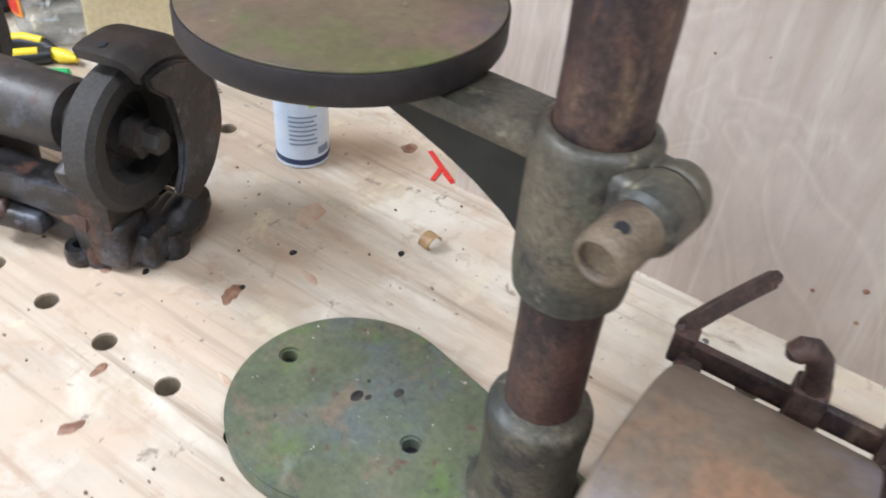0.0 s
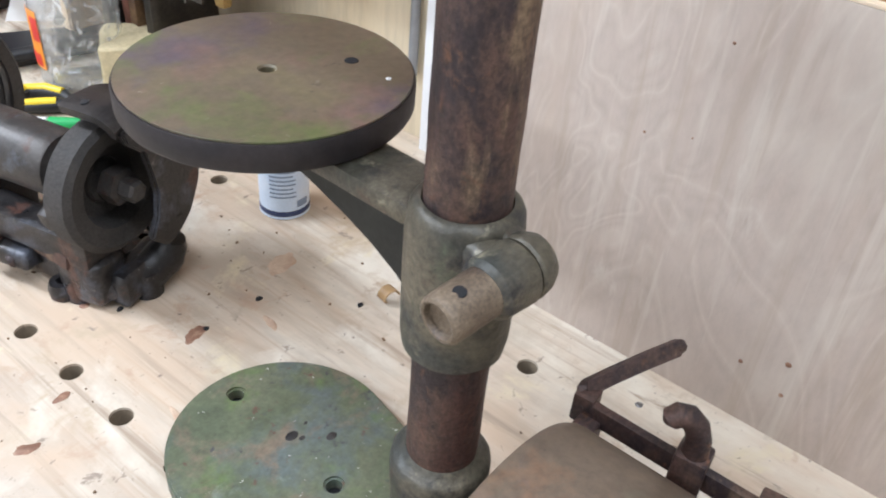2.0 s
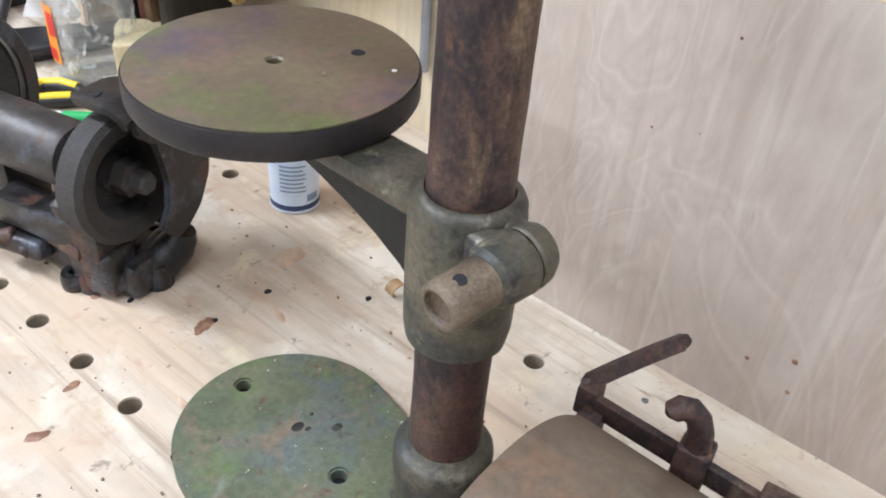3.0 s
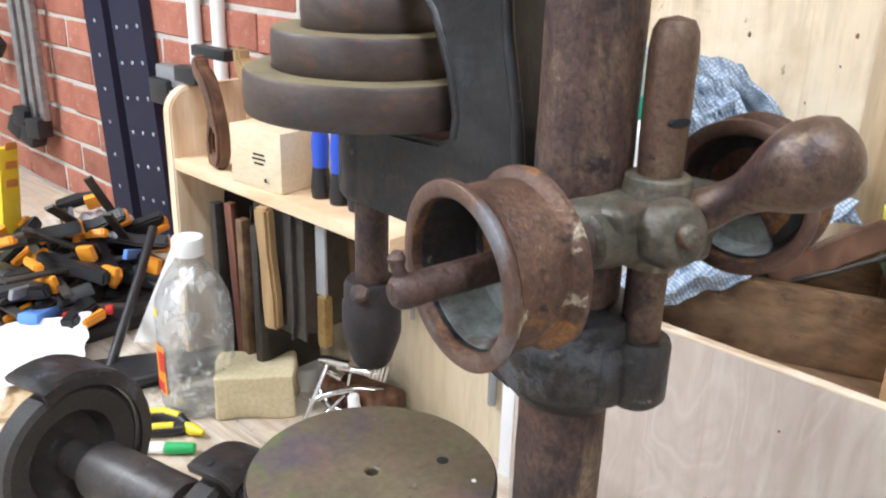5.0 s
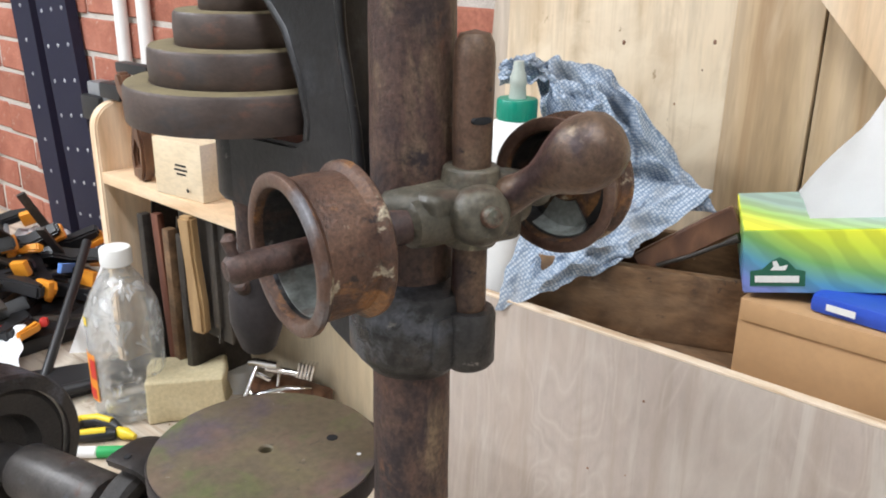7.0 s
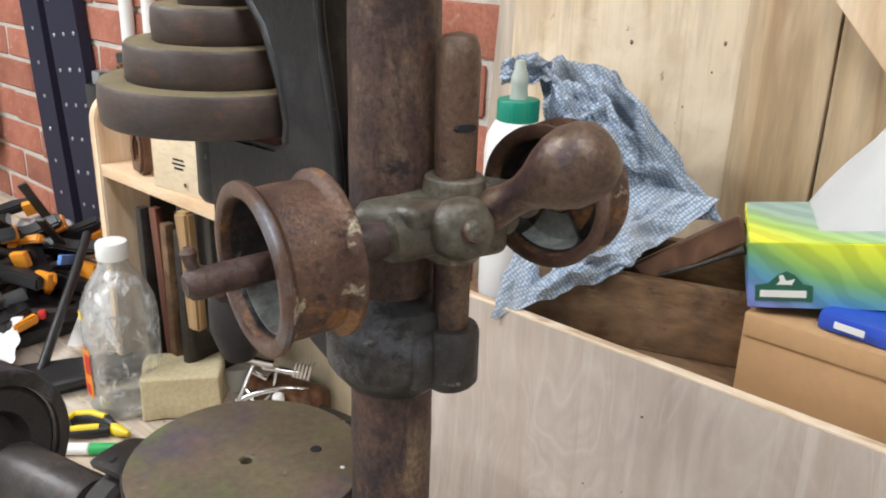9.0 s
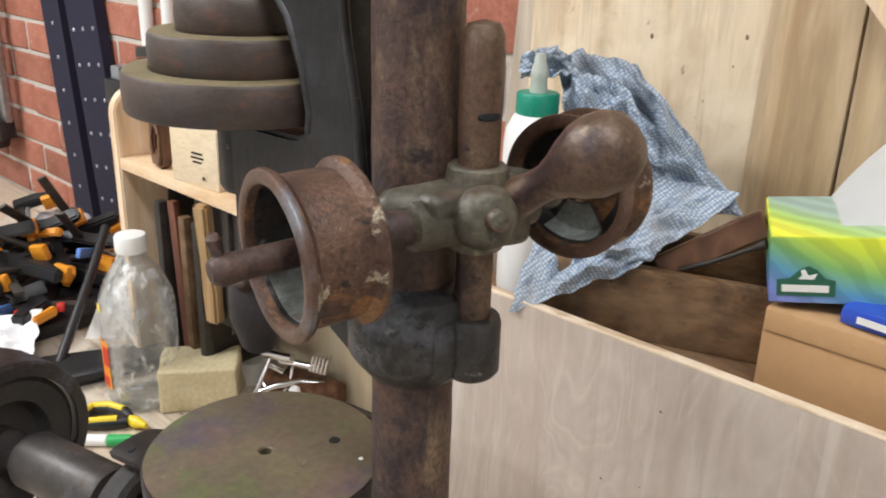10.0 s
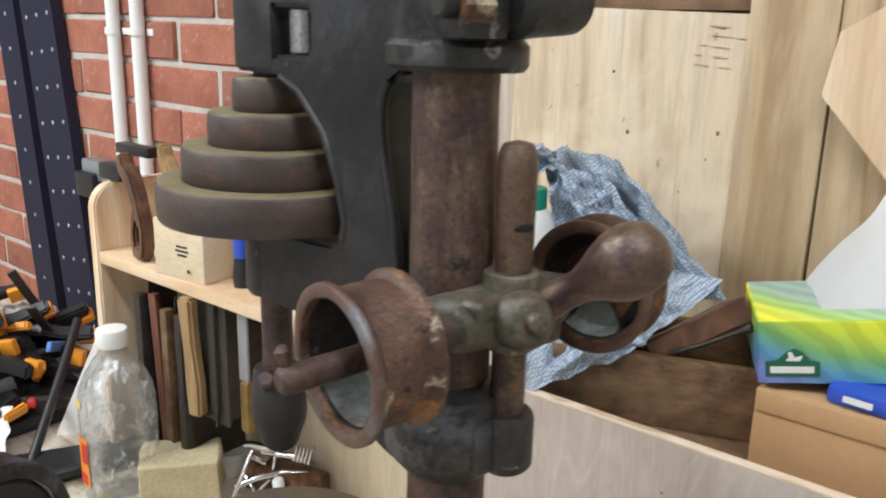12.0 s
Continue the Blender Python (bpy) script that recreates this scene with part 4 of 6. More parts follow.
# raised lips along the rib's edges
rod(bm, [(0.0668, y + 0.002, z) for y, z in rib[2:12]], 0.003, 12)
rod(bm, [(0.0672, y - 0.0015, z) for y, z in rib[21:27]], 0.0028, 12)
lathe(bm, [(0, 0), (0.017, 0), (0.0195, 0.004), (0.0195, 0.046), (0, 0.048)], Matrix.Translation((SX, SY, 1.405)), 36)
block(bm, (0.082, -0.178, 1.5752), (0.034, 0.036, 0.047), 0.003)
part("head_frame", roughen(bm, 0.0007, 50), HEAD_IRON, press, "black oily cast iron head frame with a curved rib")
# upper clamp with its nut and lug
bm = B()
lathe(bm, [(0.0228, 0), (0.034, 0), (0.0365, 0.003), (0.0365, 0.012), (0.034, 0.015), (0.034, 0.075), (0.0228, 0.08)], Matrix.Translation((CX, CY, 1.559)), 48, True)
cyl(bm, (0.07, -0.362, 1.592), (0.115, -0.372, 1.594), 0.0175, 0.0165, 32, 0.005)
block(bm, (0.06, -0.347, 1.592), (0.03, 0.03, 0.036), 0.006, (0, 0, -15))
part("head_clamp", roughen(bm, 0.0007, 60), DARK_IRON, press, "blackened head clamp on the column")
bm = B()
turned(bm, (0.0445, -0.350, 1.590), (0.06, -0.3545, 1.590), [(0, 0), (0.011, 0.0), (0.0125, 0.15), (0.0125, 1.0), (0, 1.0)], 6)
part("hex_nut", bm, RUST_BRIGHT, press, "rusty hexagon nut", 20)
bm = B()
cyl(bm, (0.036, -0.3475, 1.590), (0.046, -0.350, 1.590), 0.0065, None, 20)
part("bolt_end", bm, DARK_IRON, press)

# cone pulley with dusty ledges, spindle, chuck
STEPS = [(1.458, 1.4822, 0.073), (1.4822, 1.5042, 0.0565), (1.5042, 1.525, 0.0395), (1.525, 1.546, 0.0235)]
prof = [(0.0, 1.458), (0.068, 1.458)]
for z0, z1, r in STEPS:
    prof += [(r - 0.0008, z0 + 0.0003), (r, z0 + 0.0016), (r + 0.0006, (z0 + z1) / 2), (r, z1 - 0.0018), (r - 0.0012, z1)]
prof += [(0.0, 1.546)]
bm = B()
lathe(bm, prof, Matrix.Translation((SX, SY, 0)), 96)
cone = part("cone_pulley", bm, CONE_IRON, press, "brown four-step cone pulley")
for (z0, z1, r), inner in zip(STEPS, (0.0573, 0.0403, 0.0243, 0.008)):
    bm = B()
    lathe(bm, [(inner, 0.0007), (r - 0.002, 0.0007), (r - 0.0011, 0.0)], Matrix.Translation((SX, SY, z1)), 72)
    part("dusty_ledge", bm, DUST_IRON, cone, "olive dust lying on the pulley step")
bm = B()
cyl(bm, (SX, SY, 1.345), (SX, SY, 1.64), 0.0105, None, 28)
part("spindle", bm, RUST, press)
bm = B()
cyl(bm, (0.079, -0.2115, 1.5615), (0.079, -0.2115, 1.5885), 0.0095, None, 28)
part("bearing_sleeve", bm, STEEL, press, "bright steel spindle sleeve")
bm = B()
lathe(bm, [(0, 0), (0.010, 0), (0.0125, 0.003), (0.0175, 0.018), (0.019, 0.024), (0.019, 0.044), (0.0178, 0.046), (0.0178, 0.056), (0.016, 0.060), (0.0, 0.060)], Matrix.Translation((SX, SY, 1.290)), 40)
chuck = part("drill_chuck", bm, RIM_DARK, press, "dark iron drill chuck")
cyl(bm := B(), (SX - 0.016, SY - 0.010, 1.343), (SX - 0.024, SY - 0.016, 1.353), 0.005, 0.006, 16)
part("chuck_screw", bm, DARK_IRON, chuck)
# feed gear and threaded sleeve above the bearing
bm = B()
lathe(bm, [(0, 0), (0.014, 0), (0.014, 0.04), (0, 0.04)], Matrix.Translation((SX, SY, 1.599)), 24)
for k in range(8):
    lathe(bm, [(0.014, 0), (0.0152, 0.0012), (0.014, 0.0026)], Matrix.Translation((SX, SY, 1.6 + 0.0045 * k)), 24)
part("threaded_sleeve", bm, RUST, press)
bm = B()
for k in range(9):
    block(bm, (SX - 0.003, SY - 0.034 - 0.0, 1.604 + 0.0055 * k), (0.018, 0.03, 0.0028), 0.0006)
part("brass_gear", bm, BRASS_IRON, press, "yellowed brass gear teeth")

# ---- drive drum and belt shifter behind the column ----
drive = thing("drive_drum", (0.0526, -0.5, TOP), "curved rusty brown iron drum cover standing on the bench", "drum cover")
DX, DZ, DR = 0.0526, 0.9362, 0.1225
a0 = math.degrees(math.asin((TOP - DZ) / DR))
bm = B()
stand = Matrix(((1, 0, 0, 0), (0, 0, -1, -0.381), (0, 1, 0, 0), (0, 0, 0, 1)))
curl(bm, [(DR - 0.012, 0.006), (DR - 0.009, 0.0015), (DR - 0.005, 0.0), (DR - 0.002, 0.0012), (DR - 0.0004, 0.0045), (DR, 0.009), (DR, 0.060), (DR, 0.115), (DR - 0.002, 0.119), (DR - 0.012, 0.119)], a0, 180 - a0, stand @ Matrix.Translation((DX, DZ, 0)), 90)
part("shell", roughen(bm, 0.0009, 25), surface("brown_drum_paint", [(0.3, (0.115, 0.085, 0.062)), (0.5, (0.155, 0.115, 0.083)), (0.7, (0.195, 0.145, 0.096))], 9, (0.32, 0.52), 0.1, 0.2,
            [((0.18, 0.175, 0.12), 8, 0.5, 0.64), ((0.27, 0.14, 0.075), 9, 0.53, 0.7), ((0.14, 0.12, 0.135), 8, 0.53, 0.66), ((0.07, 0.055, 0.047), 60, 0.66, 0.72), ((0.5, 0.47, 0.4), 120, 0.72, 0.75)], 0.25), drive)
bm = B()
prism(bm, arc(DX, DZ, DR - 0.012, a0 * 1.05, 180 - a0 * 1.05, 50), Matrix(((1, 0, 0, 0), (0, 0, -1, -0.40), (0, 1, 0, 0), (0, 0, 0, 1))), 0.008)
part("end_plate", bm, DARK_IRON, drive)
bm = B()
block(bm, (0.1645, -0.465, 1.012), (0.007, 0.19, 0.016), 0.0015, (0, 0, 0.6))
bar = part("shifter_bar", roughen(bm, 0.0003, 60), RUST, drive, "flat rusty shifter bar")
bm = B()
block(bm, (0.1675, -0.3765, 1.011), (0.015, 0.015, 0.024), 0.002, (0, 0, 5))
block(bm, (0.1565, -0.385, 0.985), (0.016, 0.016, 0.05), 0.003)
part("bar_bracket", roughen(bm, 0.0004, 80), RUST, drive)
bm = B()
strap(bm, [(0.164, -0.377, 1.0175), (0.1655, -0.3735, 1.0195), (0.169, -0.3725, 1.0215), (0.19, -0.383, 1.0275), (0.212, -0.394, 1.0325), (0.2335, -0.405, 1.0365)], 0.0115, 0.0075, (0.35, 0.5, 0.85))
bmesh.ops.bevel(bm, geom=bm.edges[:], offset=0.0008, segments=1, affect="EDGES")
cyl(bm, (0.2315, -0.4078, 1.0362), (0.2352, -0.4018, 1.0372), 0.0056, None, 16)
part("shifter_lever", bm, RUST, drive, "rusty flat lever bent from the bar")
bm = B()
rod(bm, [(0.1625, -0.4535, 1.012), (0.1625, -0.4535, 1.028), (0.1618, -0.4528, 1.042), (0.1595, -0.4500, 1.0535), (0.1555, -0.4448, 1.061), (0.1515, -0.4398, 1.0622), (0.149, -0.4365, 1.0585), (0.148, -0.4352, 1.0555)], [0.0098, 0.0085, 0.0078, 0.0076, 0.0076, 0.0078, 0.007, 0.003], 18)
block(bm, (0.163, -0.4535, 1.014), (0.021, 0.021, 0.034), 0.003, (0, 0, 8))
part("belt_hook", roughen(bm, 0.0004, 80), RUST, drive, "curled rusty belt hook")
bm = B()
block(bm, (0.164, -0.509, 1.0165), (0.02, 0.026, 0.02), 0.002, (0, 0, 6))
block(bm, (0.158, -0.512, 0.955), (0.016, 0.02, 0.11), 0.003)
part("bar_bracket", roughen(bm, 0.0004, 80), RUST, drive)

bm = B()
strap(bm, [(0.178, -0.530, 1.004), (0.177, -0.530, 1.024), (0.172, -0.5295, 1.0305), (0.160, -0.529, 1.0315), (0.150, -0.5285, 1.027), (0.146, -0.528, 1.012), (0.142, -0.527, 0.97), (0.139, -0.526, TOP)], 0.013, 0.004, (0, 1, 0))
part("strap", roughen(bm, 0.0003, 80), RUST, drive, "bent rusty strap over the shifter bar")
bm = B()
prism(bm, arc(DX, DZ, DR - 0.012, a0 * 1.05, 180 - a0 * 1.05, 50), Matrix(((1, 0, 0, 0), (0, 0, -1, -0.488), (0, 1, 0, 0), (0, 0, 0, 1))), 0.008)
part("end_plate", bm, DARK_IRON, drive)

# ---- grinding head ----
HUB = Vector((0.1005, 0.0470, 1.0156))
W = Vector((-0.233, 0.972, 0)).normalized()
E1 = Vector((0.972, 0.233, 0)).normalized()
gm = Matrix(((E1.x, 0, W.x, HUB.x), (E1.y, 0, W.y, HUB.y), (0, 1, 0, HUB.z), (0, 0, 0, 1)))
grinder = thing("bench_grinder", (HUB.x, HUB.y + 0.1, TOP), "old black oily double-ended bench grinder head", "grinder")


def grind_wheel(z, r, depth):
    bm = B()
    lathe(bm, [(0.008, z + 0.018), (0.018, z + 0.018), (0.02, z + 0.022), (r * 0.55, z + 0.022), (r * 0.64, z + 0.004), (r - 0.006, z), (r, z + 0.004), (r, z + depth - 0.004), (r - 0.004, z + depth), (0.008, z + depth)], gm, 64, True)
    return roughen(bm, 0.0006, 60)


GREY_OIL = surface("grey_oily_casting", [(0.3, (0.034, 0.031, 0.031)), (0.7, (0.082, 0.073, 0.067))], 18, (0.3, 0.5), 0.3, 0.4, [((0.1, 0.11, 0.13), 14, 0.58, 0.66), ((0.06, 0.035, 0.028), 24, 0.57, 0.65)], 0.3)
STONE = surface("dark_grinding_stone", [(0.3, (0.024, 0.022, 0.021)), (0.7, (0.058, 0.051, 0.047))], 30, (0.6, 0.85), 0, 0.7, [((0.075, 0.07, 0.068), 34, 0.6, 0.68)], 0.5)
wheel = part("grinding_wheel", grind_wheel(0.0, 0.0615, 0.028), STONE, grinder, "dark worn grinding wheel")
bm = B()
turned(bm, HUB - W * 0.018, HUB + W * 0.012, [(0, 0), (0.0085, 0.0), (0.0105, 0.1), (0.0105, 0.5), (0.017, 0.55), (0.018, 1.0), (0, 1.0)], 6)
part("axle_nut", bm, GREY_OIL, wheel, "steel axle nut", 20)
part("grinding_wheel", grind_wheel(0.228, 0.082, 0.032), STONE, grinder, "dark worn grinding wheel")


bm = B()
GM = gm @ Matrix.Translation((0.0, 0.001, 0.0))
curl(bm, [(0.072, 0.03), (0.08, 0.03), (0.0808, 0.0), (0.0795, -0.012), (0.075, -0.019), (0.069, -0.0225), (0.062, -0.021), (0.062, -0.016), (0.068, -0.013), (0.0725, -0.006)], -66, 106, GM, 48)
cheek = arc(0, 0, 0.066, -76, 104, 34) + [(-0.012, 0.052), (0.004, 0.038), (0.009, 0.014), (0.0125, -0.008), (0.008, -0.028), (-0.002, -0.046)]
hood = part("wheel_guard", roughen(bm, 0.0012, 45), GRINDER_IRON, grinder, "black cast wheel guard")
part("guard_cheek", roughen(prism(B(), cheek, GM @ Matrix.Translation((0, 0, -0.027)), 0.0075, 0.002), 0.0008, 60), GRINDER_IRON, hood, "crescent-shaped front cheek of the guard")
bm = B()
gp = gm @ Vector((0.0806 * math.cos(radians(98)), 0.001 + 0.0806 * math.sin(radians(98)), 0.012))
lathe(bm, [(0, 0.0016), (0.0035, 0.001), (0.004, 0)], Matrix.Translation(gp) @ Vector((gp - HUB)).to_track_quat("Z", "Y").to_matrix().to_4x4(), 16)
part("guard_hole", bm, INK_HOLE_BLACK, hood)
part("wheel_guard", roughen(curl(B(), [(0.094, 0.284), (0.1, 0.284), (0.101, 0.25), (0.0995, 0.226), (0.096, 0.222), (0.083, 0.2215), (0.083, 0.2265), (0.094, 0.229)], -42, 108, gm, 44), 0.0012, 45), GRINDER_IRON, grinder, "black cast wheel guard")
bm = B()
lathe(bm, [(0, 0.02), (0.02, 0.02), (0.024, 0.03), (0.024, 0.052), (0.0195, 0.054), (0.0195, 0.062), (0.0285, 0.064), (0.031, 0.07), (0.031, 0.115), (0.0315, 0.117), (0.0315, 0.185), (0.029, 0.191), (0.022, 0.194), (0.02, 0.232), (0, 0.232)], gm, 48)
cyl(bm, gm @ Vector((0, 0, -0.012)), gm @ Vector((0, 0, 0.27)), 0.0095, None, 20)
part("bearing_body", roughen(bm, 0.0005, 50), GREY_OIL, grinder, "grey cylindrical bearing body")
bm = B()
for k, zz in enumerate((0.045, 0.15)):
    block(bm, gm @ Vector((0, -0.05, zz)), (0.046, 0.022, 0.075), 0.006, (0, 0, 13.5))
block(bm, gm @ Vector((0.006, -0.098, 0.09)), (0.055, 0.19, 0.03), 0.007, (0, 0, 13.5))
block(bm, gm @ Vector((-0.03, -0.055, 0.075)), (0.03, 0.13, 0.03), 0.006, (0, 0, 13.5))
rod(bm, [gm @ Vector(p) for p in ((0.036, -0.072, -0.012), (0.032, -0.088, -0.008), (0.014, -0.097, -0.002), (-0.012, -0.099, 0.006), (-0.03, -0.1, 0.02))], [0.012, 0.0185, 0.0185, 0.0165, 0.0145], 18)
block(bm, gm @ Vector((0.006, -0.098, 0.006)), (0.07, 0.034, 0.034), 0.010, (0, 0, 13.5), 3)
block(bm, gm @ Vector((-0.024, -0.088, 0.03)), (0.04, 0.05, 0.05), 0.010, (0, 0, 13.5), 3)
block(bm, gm @ Vector((-0.036, -0.012, 0.036)), (0.04, 0.014, 0.018), 0.004, (0, -18, 13.5), 2)
bmesh.ops.subdivide_edges(bm, edges=[e for e in bm.edges if e.calc_length() > 0.015], cuts=2, use_grid_fill=True)
part("frame", roughen(bm, 0.0035, 60), GRINDER_IRON, grinder, "black cast frame and feet")
for e, z in ((-0.032, 0.04), (0.003, -0.006), (0.04, 0.03), (-0.024, 0.175)):
    bm = B()
    q = gm @ Vector((e, 0, z))
    turned(bm, (q.x, q.y, TOP), (q.x, q.y, TOP + 0.026), [(0, 0), (0.0135, 0), (0.014, 0.5), (0.0115, 0.95), (0.006, 1.0), (0.005, 0.8), (0, 0.8)], 24)
    part("foot", roughen(bm, 0.001, 70), GRINDER_IRON, grinder)
bm = B()
block(bm, (0.056, 0.104, TOP + 0.048), (0.026, 0.066, 0.014), 0.002, (4, 8, 8))
part("tool_rest", roughen(bm, 0.0005, 80), RUST, grinder, "rusty tool rest plate")
bm = B()
block(bm, (0.066, 0.104, TOP + 0.022), (0.03, 0.07, 0.030), 0.006, (0, 0, 10), 3)
block(bm, (0.045, 0.15, TOP + 0.030), (0.05, 0.06, 0.020), 0.006, (0, 6, 20), 3)
turned(bm, (0.05, 0.092, TOP), (0.05, 0.092, TOP + 0.016), [(0, 0), (0.013, 0), (0.0135, 0.6), (0.0115, 1.0), (0.0055, 1.0), (0.005, 0.5), (0, 0.5)], 24)
part("rest_bracket", roughen(bm, 0.0012, 60), GRINDER_IRON, grinder, "black cast bracket under the tool rest")
for p, q, r in (((0.018, 0.156, TOP + 0.036), (0.029, 0.147, TOP + 0.04), 0.0085), ((0.026, 0.134, TOP + 0.028), (0.038, 0.128, TOP + 0.034), 0.0075), ((0.071, 0.152, TOP + 0.05), (0.085, 0.128, TOP + 0.056), 0.0068)):
    bm = B()
    cyl(bm, p, q, r, r * 0.92, 16)
    part("adjusting_screw", roughen(bm, 0.0005, 80), RUST, grinder, "rusty adjusting screw")

# ---- plywood upstand and the things behind it ----
PX, PZ = 0.344, 1.2525
panel = thing("plywood_panel", (PX + 0.006, -0.5, TOP), "tall birch plywood sheet standing upright on the bench", "plywood sheet")
part("face_sheet", block(B(), (PX + 0.005, -0.545, (TOP + PZ) / 2), (0.010, 0.91, PZ - TOP), 0.0006), BIRCH, panel)
part("edge_strip", block(B(), (PX + 0.005, -0.545, PZ + 0.0012), (0.0098, 0.909, 0.0022), 0.0004), PLY_EDGE, panel, "pale raw plywood edge")
for y, z, r in ((-0.298, 1.117, 0.0013), (-0.346, 1.205, 0.0013), (-0.336, 1.127, 0.0008), (-0.459, 0.977, 0.0026), (-0.425, 0.958, 0.002), (-0.463, 0.946, 0.002)):
    bm = B()
    lathe(bm, [(0, 0.0006), (r * 0.8, 0.0005), (r, 0)], Matrix.Translation((PX, y, z)) @ pose(0, 0, 0, 0, -90, 0), 12)
    part("pin_knot", bm, KNOT, panel)
SHELF = 1.228
riser = thing("shelf_riser", (0.46, -0.55, TOP), "pine storage riser with a brown top behind the plywood sheet", "storage riser")
part("top_board", block(B(), (0.456, -0.545, SHELF - 0.009), (0.2, 0.9, 0.018), 0.001), OLD_WOOD, riser, "brown stained top board")
for y in (-0.105, -0.985):
    part("end_board", block(B(), (0.456, y, (TOP + SHELF - 0.018) / 2), (0.2, 0.018, SHELF - 0.018 - TOP), 0.001), PINE_UP, riser)

# glue bottle
GX, GY = 0.4175, -0.1473
glue = thing("glue_bottle", (GX, GY, SHELF), "white plastic glue bottle with a green cap and spout", "glue bottle")
bm = B()
lathe(bm, [(0, 0), (0.026, 0), (0.0295, 0.004), (0.030, 0.012), (0.030, 0.150), (0.0285, 0.165), (0.022, 0.178), (0.0165, 0.181), (0, 0.181)], Matrix.Translation((GX, GY, SHELF)), 48)
part("body", bm, WHITE_PLASTIC, glue)
bm = B()
ribbed(bm, [(0, 0), (0.0195, 0), (0.020, 0.002), (0.020, 0.018), (0.0185, 0.020), (0, 0.020)], Matrix.Translation((GX, GY, SHELF + 0.180)), 30, 0.035)
part("cap", bm, TEAL_PLASTIC, glue, "teal green ribbed cap")
bm = B()
lathe(bm, [(0, 0), (0.0085, 0), (0.0075, 0.012), (0.0085, 0.014), (0.008, 0.02), (0.0058, 0.027), (0.005, 0.035), (0, 0.036)], Matrix.Translation((GX, GY, SHELF + 0.200)), 24)
part("spout", bm, CLEAR_SPOUT, glue, "cloudy plastic spout")
bm = B()
strap(bm, [(GX + 0.0304 * math.cos(a), GY + 0.0304 * math.sin(a), SHELF + 0.10) for a in [radians(150 + 8 * k) for k in range(8)]], 0.03, 0.0004, (0, 0, 1))
part("label", bm, LABEL_BLUE, glue, "pale blue paper label")


# rag: a crumpled sheet over the glue bottle and box
def crease_field(seed, count, lo, hi):
    """Straight creases at random places: a height made of folded planes."""
    r = random.Random(seed)
    lines = []
    for _ in range(count):
        a, f = r.uniform(0, 6.2832), r.uniform(lo, hi)
        lines.append((f * math.cos(a), f * math.sin(a), r.uniform(0, 1), 1.0 / f))

    def height(u, v):
        return sum(w * (abs(((u * p + v * q + o) % 1.0) * 2 - 1) - 0.5) for p, q, o, w in lines)
    return height


def rag_sheet(rows, cols, corner, seed, fold, lift):
    """rows x cols sheet; corner(u, v) gives the resting place, folds and creases push it about."""
    bm = B()
    grid = []
    broad, small = crease_field(int(seed * 10), 5, 0.9, 1.8), crease_field(int(seed * 10) + 1, 8, 2.6, 5.5)
    for i in range(rows):
        line = []
        for j in range(cols):
            u, v = i / (rows - 1), j / (cols - 1)
            p = corner(u, v)
            q = Vector((u * 2.2 + seed, v * 3.1, seed * 0.7))
            wob = noise.noise(q * 2.1) * 0.16
            fade = 0.3 + 0.7 * min(1.0, 4 * min(u, 1 - u, v, 1 - v))
            crease = 0.26 * broad(u + wob, v - wob) + 0.5 * small(u + 0.6 * wob, v + 0.6 * wob) + 0.12 * noise.noise(q * 1.4)
            side = Vector((noise.noise(q * 2.3 + Vector((5, 0, 0))), noise.noise(q * 2.3 + Vector((0, 7, 0))), noise.noise(q * 2.3 + Vector((0, 0, 9)))))
            ragged = Vector((0, noise.noise(Vector((v * 9, u * 9, seed))), noise.noise(Vector((u * 9, v * 9, seed + 3))))) * 0.004
            line.append(bm.verts.new(p + Vector((-0.75, -0.3, 0.45)) * fold * fade * crease + side * lift * fade + ragged))
        grid.append(line)
    for i in range(rows - 1):
        for j in range(cols - 1):
            bm.faces.new((grid[i][j], grid[i + 1][j], grid[i + 1][j + 1], grid[i][j + 1]))
    faces = bm.faces[:]
    bm.normal_update()
    back = bmesh.ops.duplicate(bm, geom=bm.verts[:] + bm.edges[:] + faces)
    for f in (g for g in back["geom"] if isinstance(g, bmesh.types.BMVert)):
        f.co += Vector((0.0012, 0.0006, -0.0008))
    return bm


def drape(a, b, m, n, c, d):
    """Sheet from edge a-b over the rim m-n down to the hem c-d."""
    upper, lower = patch(a, b, m, n), patch(m, n, c, d)

    def corner(u, v):
        return upper(u * 2, v) if u < 0.5 else lower(u * 2 - 1, v)
    return corner


def patch(a, b, c, d):
    a, b, c, d = (Vector(p) for p in (a, b, c, d))

    def corner(u, v):
        return (a * (1 - v) + b * v) * (1 - u) + (c * (1 - v) + d * v) * u
    return corner


rag = thing("rag", (0.45, -0.22, SHELF), "crumpled stained blue-grey patterned cleaning rag draped over a box", "rag")
part("upper_fold", rag_sheet(80, 70, patch((0.455, -0.140, 1.464), (0.475, -0.214, 1.458), (0.430, -0.185, 1.315), (0.462, -0.342, 1.345)), 0.3, 0.075, 0.010), RAG, rag, smooth=60)
part("hanging_fold", rag_sheet(70, 60, drape((0.440, -0.165, 1.362), (0.462, -0.335, 1.362), (0.372, -0.187, 1.306), (0.404, -0.300, 1.318), (0.338, -0.190, 1.243), (0.386, -0.285, 1.300)), 2.1, 0.045, 0.005), RAG, rag, smooth=60)
part("torn_flap", rag_sheet(46, 34, patch((0.428, -0.170, 1.452), (0.448, -0.222, 1.440), (0.418, -0.225, 1.385), (0.436, -0.268, 1.382)), 6.2, 0.04, 0.006), RAG, rag, smooth=60)
